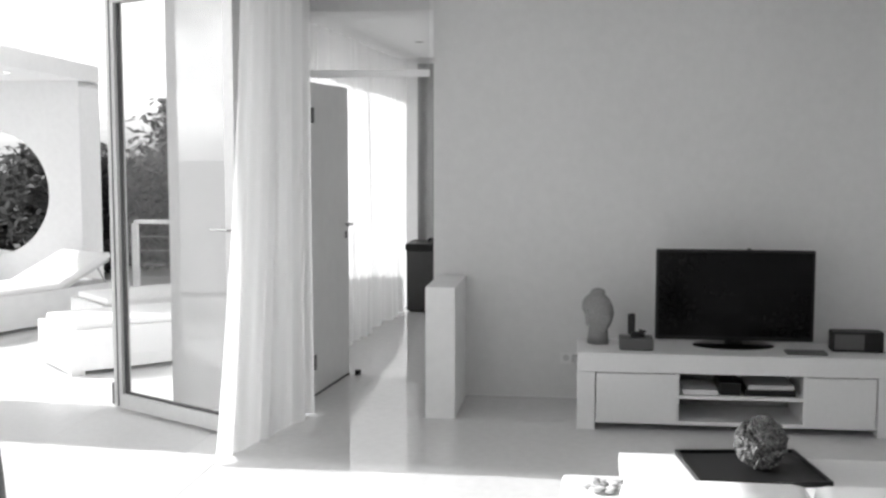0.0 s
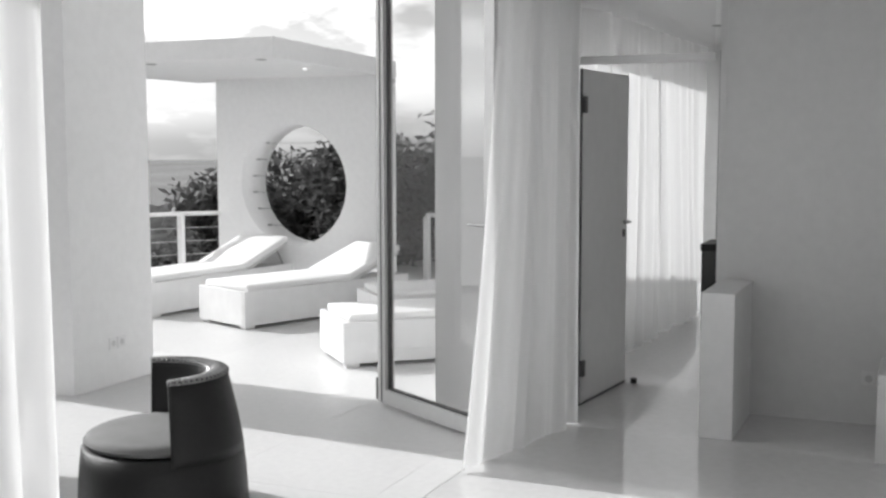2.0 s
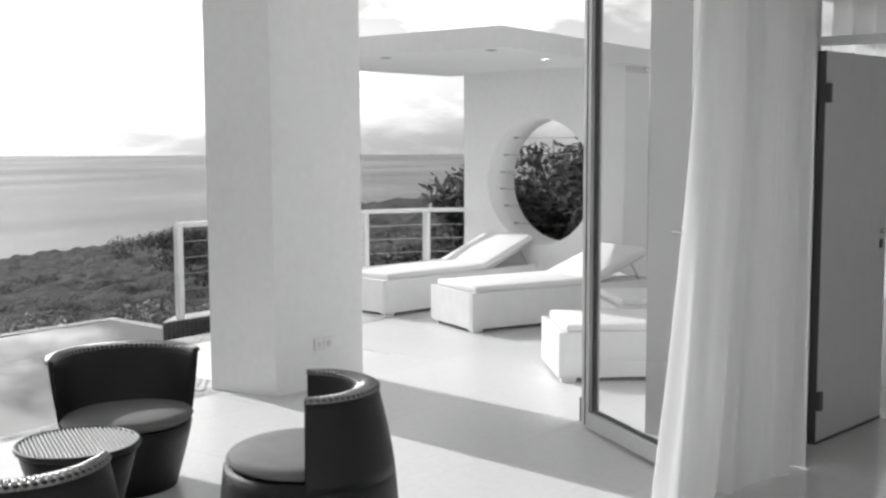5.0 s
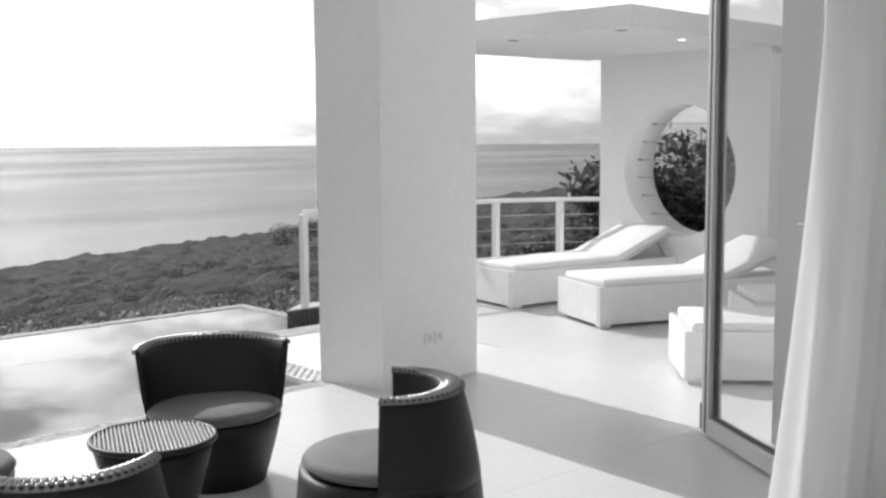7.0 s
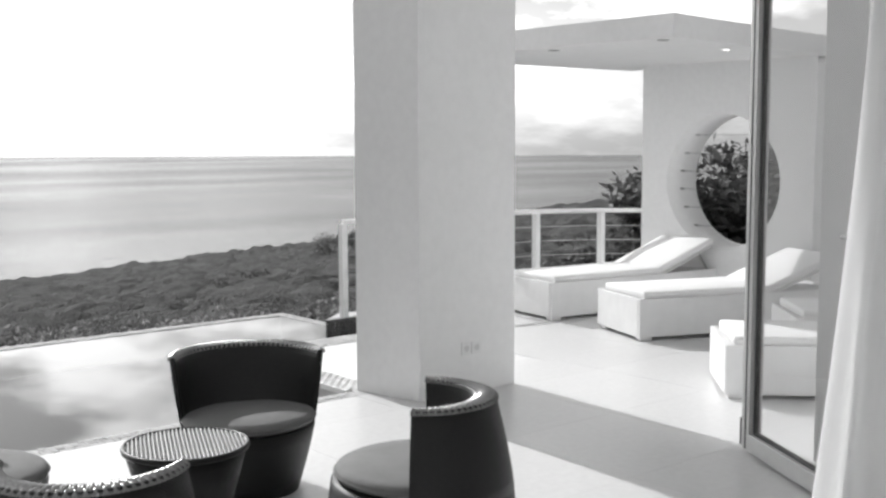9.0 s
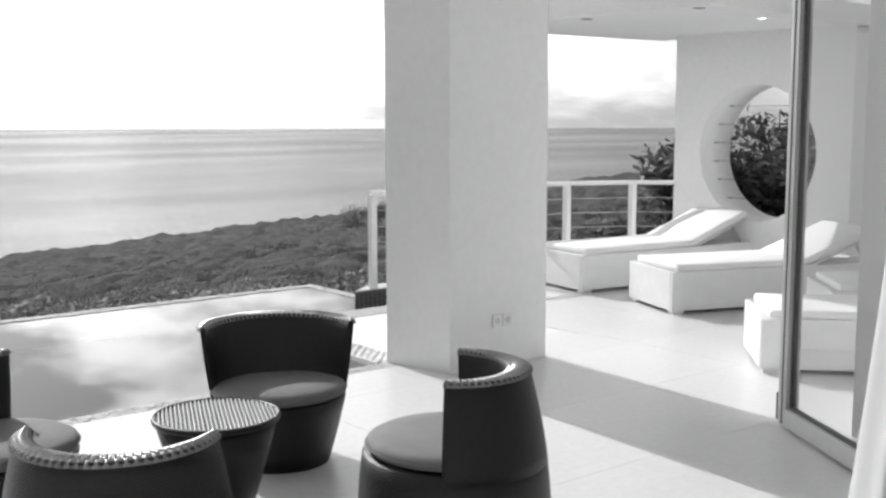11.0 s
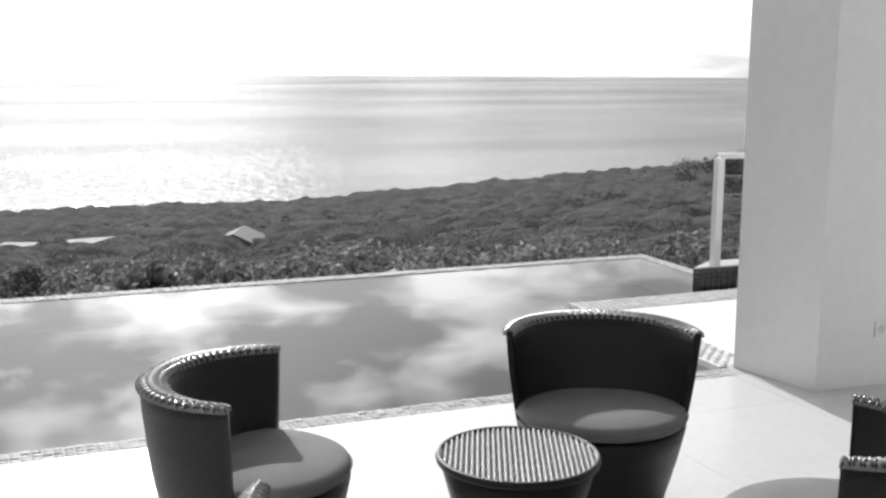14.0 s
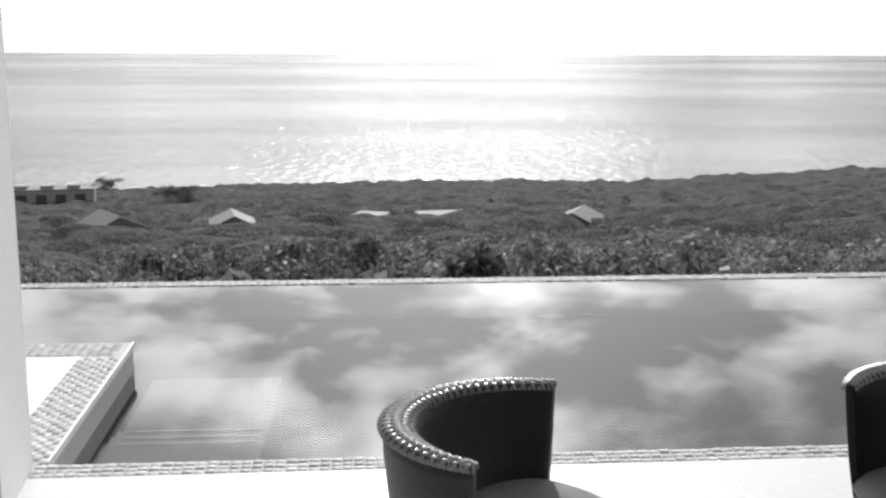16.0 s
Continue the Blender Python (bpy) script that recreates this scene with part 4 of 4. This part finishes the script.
for nm, y0, y1, h, mm, lb in (("book_stack", -0.47, -0.27, 0.028, M_LACQ, "pale flat books on the open shelf"), ("set_top_box", -0.60, -0.48, 0.075, M_BLACK, "black box on the open shelf"), ("dvd_player", -0.91, -0.62, 0.036, M_BLACK, "flat black player on the open shelf")):
    o = tagged(mesh_ob(nm, box(4.70, 5.0, y0, y1, 0.2155, 0.2155 + h, 0.004), mm), lb, nm.replace("_", " "))
o = tagged(mesh_ob("silver_player", box(4.71, 5.0, -0.90, -0.64, 0.252, 0.278, 0.003), M_ALU), "flat silver player on a black one", "player")

# ---- coffee table, tray, ball, sofa ----
ct = empty("coffee_table", pose(2.62, -0.40, 0), "low white lacquered coffee table", "table")
part("tabletop", box(-0.40, 0.31, -0.56, 0.56, 0.28, 0.35, 0.004), M_LACQ, ct)
for sx in (-0.38, 0.22):
    for sy in (-0.54, 0.46):
        part("leg", box(sx, sx + 0.08, sy, sy + 0.08, 0, 0.2795, 0.003), M_LACQ, ct)
ty = bmesh.new()
box(-0.225, 0.225, -0.245, 0.245, 0.0, 0.008, 0.002, ty)
for a in ((-0.235, -0.22, -0.255, 0.255), (0.22, 0.235, -0.255, 0.255), (-0.22, 0.22, -0.255, -0.24), (-0.22, 0.22, 0.24, 0.255)):
    box(a[0], a[1], a[2], a[3], 0.0, 0.022, 0.002, ty)
tr = tagged(mesh_ob("tray", ty, M_BLACK), "square black tray on the coffee table", "tray")
tr.matrix_world = pose(2.73, -0.36, 0.35, 0, 0, 8)
ball = bmesh.new()
rng = random.Random(4)
for i in range(420):
    z = 1 - 2 * (i + 0.5) / 420
    a = i * 2.39996
    n = Vector((math.sqrt(1 - z * z) * math.cos(a), math.sqrt(1 - z * z) * math.sin(a), z))
    q = n.to_track_quat("Z", "Y").to_matrix().to_4x4()
    bmesh.ops.create_cone(ball, cap_ends=True, segments=5, radius1=0.013, radius2=0.006, depth=0.022, matrix=Matrix.Translation(n * (0.092 + rng.uniform(-0.006, 0.008))) @ q @ Euler((rng.uniform(-0.5, 0.5), rng.uniform(-0.5, 0.5), 0)).to_matrix().to_4x4())
bmesh.ops.create_icosphere(ball, subdivisions=3, radius=0.09)
bl = tagged(mesh_ob("decorative_ball", ball, island_mat("dry_pods", 0.05, 0.26, 0.8)), "round ball of dried brown seed pods on the tray", "ornament")
bl.matrix_world = pose(2.73, -0.40, 0.465)

sf = empty("sofa", pose(1.55, -0.9, 0), "white fabric sofa with loose back cushions", "sofa")
part("seat", box(-0.75, 0.12, -1.1, 1.11, 0.10, 0.38, 0.03), M_WHCUSH, sf, "", True)
part("back_cushion", box(0.0, 0.19, 0.52, 1.10, 0.38, 0.61, 0.05), M_WHCUSH, sf, "", True)
part("back_cushion", box(0.0, 0.19, -0.20, 0.505, 0.38, 0.608, 0.05), M_WHCUSH, sf, "", True)
for sx in (-0.7, 0.04):
    for sy in (-1.05, 0.95):
        part("foot", box(sx, sx + 0.06, sy, sy + 0.06, 0, 0.10, 0.004), M_ALU, sf)
pf = empty("pouf", pose(2.02, 0.25, 0), "white pouf with a floral cloth on it", "pouf")
part("body", box(-0.18, 0.18, -0.14, 0.14, 0, 0.468, 0.02), M_LACQ, pf)
fl = bmesh.new()
for i in range(60):
    a, r = rng.uniform(0, 6.28), rng.uniform(0.0, 0.10)
    c = Vector((0.02 + r * math.cos(a) * 0.9, -0.03 + r * math.sin(a), 0.474 + rng.uniform(0, 0.012)))
    bmesh.ops.create_icosphere(fl, subdivisions=1, radius=rng.uniform(0.010, 0.02), matrix=Matrix.Translation(c) @ Matrix.Diagonal((1, 1, 0.4, 1)))
part("floral_cloth", fl, island_mat("floral", 0.15, 0.7, 0.8), pf, "grey floral print cloth")

# bedroom bench
bn = empty("luggage_bench", pose(9.3, 1.75, 0), "dark trunk against the end wall of the bedroom", "trunk")
part("body", box(-0.25, 0.25, -0.3, 0.3, 0.02, 0.62, 0.01), mat("dark_leather", 0.04, 0.5, bump=0.2), bn)
part("lid", box(-0.26, 0.26, -0.31, 0.31, 0.6205, 0.69, 0.01), M_BLACK, bn)
part("handle", rod((-0.05, -0.1, 0.72), (-0.05, 0.1, 0.72), 0.012), M_BLACK, bn)
for y in (-0.1, 0.1):
    part("bracket", rod((-0.05, y, 0.69), (-0.05, y, 0.722), 0.01), M_BLACK, bn)


# ---- hillside, sea, trees ----
def silhouette(yaw):
    """Degrees below level at which the land ends, by bearing (degrees left of +y)."""
    return float(np.interp(yaw, [-120, -75, -60, -48, -35, -23, -14, 10, 60], [2.0, 2.2, 2.9, 3.2, 5.1, 6.4, 7.2, 7.5, 7.6]))


def near_dep(yaw):
    return float(np.interp(yaw, [-120, -60, -45, -30, 10, 60], [9.5, 9.5, 10.5, 12.2, 13.2, 13.2]))


EYE = (0.6, 1.0, 1.6)
R_COAST = 600.0


def land(r, yaw):
    """Height of the scrub's tops at a distance and bearing."""
    k = np.clip(np.log(np.maximum(r, 15.0) / 15.0) / np.log(R_COAST / 15.0), 0, 1)
    dep = near_dep(yaw) * (1 - k) + silhouette(yaw) * k
    return EYE[2] - r * math.tan(radians(dep))


def place(r, yaw):
    a = radians(yaw)
    return EYE[0] - r * math.sin(a), EYE[1] + r * math.cos(a)


SEA_Z = -80.0
yaws = np.linspace(-130, 75, 124)
radii = np.concatenate([np.geomspace(9.5, R_COAST, 60), [625.0, 700.0]])
gv = []
for r in radii:
    for yw in yaws:
        x, y = place(r, yw)
        z = land(min(r, R_COAST), yw) - (1.3 if r < 36 else 2.4 if r < 110 else 4.0)
        z += noise.noise((x * 0.02, y * 0.02, 0.3)) * min(r * 0.01, 2.0)
        if r > R_COAST:
            z = land(R_COAST, yw) - 2 - (r - R_COAST) * 1.5
        gv.append((x, y, z))
n = len(yaws)
gf = [(i * n + j, i * n + j + 1, (i + 1) * n + j + 1, (i + 1) * n + j) for i in range(len(radii) - 1) for j in range(n - 1)]
gd = arrays_mesh("ground", gv, np.array(gf), M_SOIL)
tagged(gd, "dark hillside soil sloping down to the shore", "hillside", "", "structure")

sb = bmesh.new()
bmesh.ops.create_circle(sb, cap_ends=True, segments=96, radius=6000)
sea = setting("sea", sb, M_SEA, "wide glittering sea reaching to the horizon", "sea")
sea.location = (0, 0, SEA_Z)

nr = np.random.RandomState(7)


def leaf_cloud(centres, sizes, per, leaf, squash, name, m, label):
    """Clumps of small bent leaves on lumpy shells."""
    N = len(centres)
    d = nr.normal(size=(N, per, 3))
    d /= np.linalg.norm(d, axis=2, keepdims=True)
    d[:, :, 2] = np.abs(d[:, :, 2]) * 1.1 - 0.25
    lump = 0.65 + 0.55 * nr.rand(N, per, 1)
    c = centres[:, None, :] + d * lump * sizes[:, None, None] * np.array([1, 1, squash])
    c = c.reshape(-1, 3)
    ls = (leaf[:, None] * (0.6 + 0.8 * nr.rand(N, per))).reshape(-1, 1)
    nrm = d.reshape(-1, 3) + nr.normal(size=(N * per, 3)) * 0.55
    nrm /= np.linalg.norm(nrm, axis=1, keepdims=True)
    u = np.cross(nrm, nr.normal(size=nrm.shape))
    u /= np.linalg.norm(u, axis=1, keepdims=True)
    v = np.cross(nrm, u)
    tip, base = c + u * ls, c - u * ls
    l_, r_ = c + v * ls * 0.48 + nrm * ls * 0.15, c - v * ls * 0.48 + nrm * ls * 0.15
    vv = np.stack([base, r_, tip, l_], 1).reshape(-1, 3)
    ff = np.arange(len(vv)).reshape(-1, 4)
    o = arrays_mesh(name, vv, ff, m)
    return tagged(o, label, "scrub", "", "stuff")


def scatter(r0, r1, n, s0, s1, lift=0.0, y0=-115, y1=60):
    rr = np.sqrt(nr.uniform(r0 * r0, r1 * r1, n))
    yy = nr.uniform(y0, y1, n)
    cs, ss = [], []
    for r, yw in zip(rr, yy):
        x, y = place(r, yw)
        if x < 13.5 and y < 10.6:
            continue
        s = nr.uniform(s0, s1)
        cs.append((x, y, land(r, yw) - s * 0.75 + lift + nr.uniform(-0.5, 0.28) * s))
        ss.append(s)
    return np.array(cs), np.array(ss)


c1, s1 = scatter(18, 30, 170, 0.45, 0.85, 0.75, -60, 45)
c2, s2 = scatter(19, 40, 420, 0.5, 0.95, 0.3)
c, s = np.concatenate([c1, c2]), np.concatenate([s1, s2])
leaf_cloud(c, s, 270, nr.uniform(0.05, 0.10, len(c)), 1.0, "broad_leaf_plants", M_BUSHN, "broad-leaved plants standing out of the scrub")
c, s = scatter(11, 38, 1000, 0.55, 1.5)
leaf_cloud(c, s, 130, nr.uniform(0.09, 0.26, len(c)), 0.8, "scrub_near", M_BUSHN, "dense leafy scrub below the pool edge")
c, s = scatter(34, 120, 3900, 0.8, 1.9, 0.25)
leaf_cloud(c, s, 80, np.full(len(c), 0.13), 0.7, "scrub_middle", M_BUSH, "dense scrub on the hillside")
c, s = scatter(105, 330, 4600, 1.2, 3.0, 0.4)
leaf_cloud(c, s, 44, np.full(len(c), 0.28), 0.6, "scrub_far", M_BUSH, "dark scrub on the far slope")
c, s = scatter(300, 604, 2200, 1.8, 4.2)
leaf_cloud(c, s, 30, np.full(len(c), 0.6), 0.5, "scrub_shore", M_BUSH, "dark scrub towards the shore")


def domes(x, y, cell, seed):
    """Height of rounded bush tops, one in each cell of a jittered net."""
    best = np.zeros_like(x)
    ci, cj = np.floor(x / cell), np.floor(y / cell)
    for di in (-1, 0, 1):
        for dj in (-1, 0, 1):
            i, j = ci + di, cj + dj
            h1 = np.abs(np.sin(i * 127.1 + j * 311.7 + seed) * 43758.5453) % 1
            h2 = np.abs(np.sin(i * 269.5 + j * 183.3 + seed) * 24634.6345) % 1
            h3 = np.abs(np.sin(i * 419.2 + j * 371.9 + seed) * 35412.8761) % 1
            rad_ = cell * (0.35 + 0.55 * h3)
            d2 = (x - (i + h1) * cell) ** 2 + (y - (j + h2) * cell) ** 2
            best = np.maximum(best, np.sqrt(np.maximum(1 - d2 / rad_ ** 2, 0)) * rad_ * (0.35 + 0.4 * h2))
    return best


cy_w = np.linspace(-100, 40, 1100)
cr_r = np.geomspace(40, R_COAST, 230)
RR, YY = np.meshgrid(cr_r, np.radians(cy_w), indexing="ij")
CX, CY = EYE[0] - RR * np.sin(YY), EYE[1] + RR * np.cos(YY)
KK = np.clip(np.log(RR / 15.0) / np.log(R_COAST / 15.0), 0, 1)
DEP = np.array([near_dep(w) for w in cy_w])[None, :] * (1 - KK) + np.array([silhouette(w) for w in cy_w])[None, :] * KK
CZ = EYE[2] - RR * np.tan(np.radians(DEP))
fade = np.clip((RR - 60) / 60, 0, 1)
CZ += domes(CX, CY, 4.2, 1.7) * 0.75 + domes(CX, CY, 11.0, 5.1) * 0.4 * fade - 1.3 - 1.2 * fade
cn = len(cy_w)
ii, jj = np.meshgrid(np.arange(len(cr_r) - 1), np.arange(cn - 1), indexing="ij")
cf = np.stack([ii * cn + jj, ii * cn + jj + 1, (ii + 1) * cn + jj + 1, (ii + 1) * cn + jj], -1).reshape(-1, 4)
canopy_mesh = arrays_mesh("scrub_slope", np.stack([CX, CY, CZ], -1).reshape(-1, 3), cf[:, ::-1], M_CANOPY)
for p in canopy_mesh.data.polygons:
    p.use_smooth = True
tagged(canopy_mesh, "rounded tops of dense scrub covering the slope", "scrub", "", "stuff")


def tree(x, y, z0, height, spread, seed, leaves, leaf_len):
    """Tapered trunk, forked limbs and a loose crown of single leaves."""
    rg = random.Random(seed)
    e = empty("tree", pose(x, y, z0), "broad-leaved tree with an open uneven crown", "tree", "garden trees")
    wood = bmesh.new()
    tips = []
    def limb(p, d, ln, r, depth):
        q = p + d * ln
        m = Matrix.Translation((p + q) / 2) @ d.to_track_quat("Z", "Y").to_matrix().to_4x4()
        bmesh.ops.create_cone(wood, cap_ends=False, segments=7, radius1=r, radius2=r * 0.68, depth=ln * 1.03, matrix=m)
        if depth == 0:
            tips.append((q, d))
            return
        for _ in range(rg.choice((2, 3, 3))):
            nd = (d + Vector((rg.uniform(-1, 1), rg.uniform(-1, 1), rg.uniform(-0.15, 0.7))) * spread).normalized()
            limb(q, nd, ln * rg.uniform(0.62, 0.85), r * 0.66, depth - 1)
        tips.append((q, d))
    limb(Vector((0, 0, 0)), Vector((rg.uniform(-0.1, 0.1), rg.uniform(-0.1, 0.1), 1)).normalized(), height * 0.30, height * 0.018, 5)
    top = max(q.z for q, _ in tips)
    k = height / top
    bmesh.ops.scale(wood, vec=(k, k, k), verts=wood.verts)
    part("trunk", wood, M_BARK, e, "", True)
    vs, fs = [], []
    per = max(1, leaves // len(tips))
    for q, d in tips:
        q = q * k
        for _ in range(per):
            c = q + Vector((max(-1.5, min(1.5, rg.gauss(0, 1))), max(-1.5, min(1.5, rg.gauss(0, 1))), max(-1.2, min(1.0, rg.gauss(0, 0.8))))) * 0.24
            u = Vector((rg.gauss(0, 1), rg.gauss(0, 1), rg.gauss(-0.2, 0.6))).normalized()
            nn = Vector((rg.gauss(0, 0.6), rg.gauss(0, 0.6), 1)).normalized()
            v = u.cross(nn).normalized()
            nn = v.cross(u)
            l = leaf_len * rg.uniform(0.6, 1.2)
            i = len(vs)
            vs += [c, c + u * l * 0.45 + v * l * 0.22 + nn * l * 0.05, c + u * l, c + u * l * 0.45 - v * l * 0.22 + nn * l * 0.05]
            fs.append((i, i + 1, i + 2, i + 3))
    cr = arrays_mesh("crown", [tuple(v) for v in vs], np.array(fs), M_LEAF)
    cr.parent = e
    return e


for k, (yw, r, ztop, lv) in enumerate(((-55, 17.0, 0.0, 9000), (-58, 16.0, 0.4, 14000), (-61.0, 16.5, 1.3, 16000), (-63.4, 15.5, 1.7, 16000), (-66.6, 16, 1.85, 14000), (-68.2, 15.5, 2.3, 15000), (-71, 16.5, 1.5, 14000), (-75, 15.0, 1.0, 12000), (-79, 16.0, 0.8, 12000))):
    a = radians(yw)
    tree(-1.44 - r * math.sin(a), 0.12 + r * math.cos(a), -3.6, ztop + 3.6, 0.34 if k == 0 else 0.62, 11 + k, lv, 0.17)


def far_house(r, yaw, w, d, h, turn, flat=False, lift=0.0):
    x, y = place(r, yaw)
    z = land(r, yaw) - h * 1.0 - 0.1 + lift
    e = empty("house", pose(x, y, z, 0, 0, turn), "small far house with " + ("a flat pale roof" if flat else "a pitched roof") + " among the scrub", "house", "far houses")
    part("wall", box(-w / 2, w / 2, -d / 2, d / 2, -3, h), M_HOUSE, e)
    if flat:
        part("roof", box(-w / 2 - 0.3, w / 2 + 0.3, -d / 2 - 0.3, d / 2 + 0.3, h, h + 0.4), M_ROOF, e)
        for i in range(4):
            part("window", box(-w / 2 + w * (0.12 + 0.22 * i), -w / 2 + w * (0.24 + 0.22 * i), -d / 2 - 0.05, -d / 2 + 0.05, h * 0.2, h * 0.8), M_ALUDARK, e)
    else:
        b = bmesh.new()
        o = 0.6
        vs = [b.verts.new(p) for p in ((-w / 2 - o, -d / 2 - o, h), (w / 2 + o, -d / 2 - o, h), (w / 2 + o, d / 2 + o, h), (-w / 2 - o, d / 2 + o, h), (0, -d / 2 - o, h + w * 0.28), (0, d / 2 + o, h + w * 0.28))]
        for f in ((0, 1, 4), (1, 2, 5, 4), (2, 3, 5), (3, 0, 4, 5), (0, 3, 2, 1)):
            b.faces.new([vs[i] for i in f])
        part("roof", b, M_ROOF, e)
    return e


far_house(170, 12.2, 9, 8, 2.0, 30)
far_house(175, 6.2, 6, 7, 2.4, 10)
far_house(160, -11.6, 5.5, 7, 2.0, -24)
far_house(190, -0.9, 4, 5, 1.4, 70, True)
far_house(185, -4.6, 8, 5, 1.2, 10, True)
villa = far_house(420, 15.0, 30, 10, 7, 10, True, 5.0)
for xx in (-10.0, -1.0, 8.0):
    part("roof_block", box(xx - 2.2, xx + 2.2, -3, 3, 7.4, 8.6), M_HOUSE, villa)

# dark knolls on the skyline
for yw, r, top, wd, nm in ((-37.0, 95, -4.4, 3.2, "bush"), (-39.5, 90, -4.3, 3.6, "bush"), (12.4, 330, -6.9, 3.2, "bush"), (9.0, 360, -7.3, 6.0, "bush"), (-3.0, 170, -9.0, 3.0, "bush"), (-9.0, 180, -8.8, 2.6, "bush")):
    x, y = place(r, yw)
    z = EYE[2] + r * math.tan(radians(top))
    nn = 26
    cs = np.array([(x + nr.normal() * wd * 0.55, y + nr.normal() * wd * 0.5, z - wd * 0.35 - abs(nr.normal()) * wd * 0.5) for _ in range(nn)])
    o = leaf_cloud(cs, nr.uniform(0.25, 0.5, nn) * wd, 170, np.full(nn, 0.04 * wd), 0.8, nm, M_LEAF, "dark round bush standing above the scrub")
    o["kind"] = "object"
    o["category"] = "bush"
    del o["kind"]

# ---- terrace tiles ----
T = 0.88
tile_me = {}


def tile(x0, x1, y0, y1, parent):
    key = (round(x1 - x0, 3), round(y1 - y0, 3))
    if key not in tile_me:
        w, d = key
        g = 0.0007
        o = mesh_ob("tile", box(g, w - g, g, d - g, -0.02, 0.0, 0.001), M_TILE)
        tile_me[key] = o.data
    else:
        o = new("tile", tile_me[key])
    o.parent = parent
    o.location = (x0, y0, 0.0)


tf = empty("terrace", pose(0, 0, 0), "large pale smooth terrace tiles in the sun", "terrace", kind="structure")
ys = [Y_F + 0.028, 2.44, 3.32, 4.20, 5.08, 5.53]
for i in range(-9, 12):
    xa, xb = 2.26 + T * i, 2.26 + T * (i + 1)
    for ya, yb in zip(ys, ys[1:]):
        if xa > 4.8 and ya < 2.4:
            continue
        tile(xa, xb, ya, yb, tf)
    if xa > 5.7:
        for ya, yb in ((5.53, 5.96), (5.96, 6.84), (6.84, 7.325)):
            tile(xa, xb, ya, yb, tf)
    if xa > 6.2:
        tile(max(xa, 6.3), xb, 7.326, 8.06, tf)
for ya, yb in ((5.53, 5.96), (5.96, 6.84), (6.84, 7.325)):
    tile(5.722, 2.26 + T * 4, ya, yb, tf)
tile(6.3, 2.26 + T * 5, 7.326, 8.06, tf)
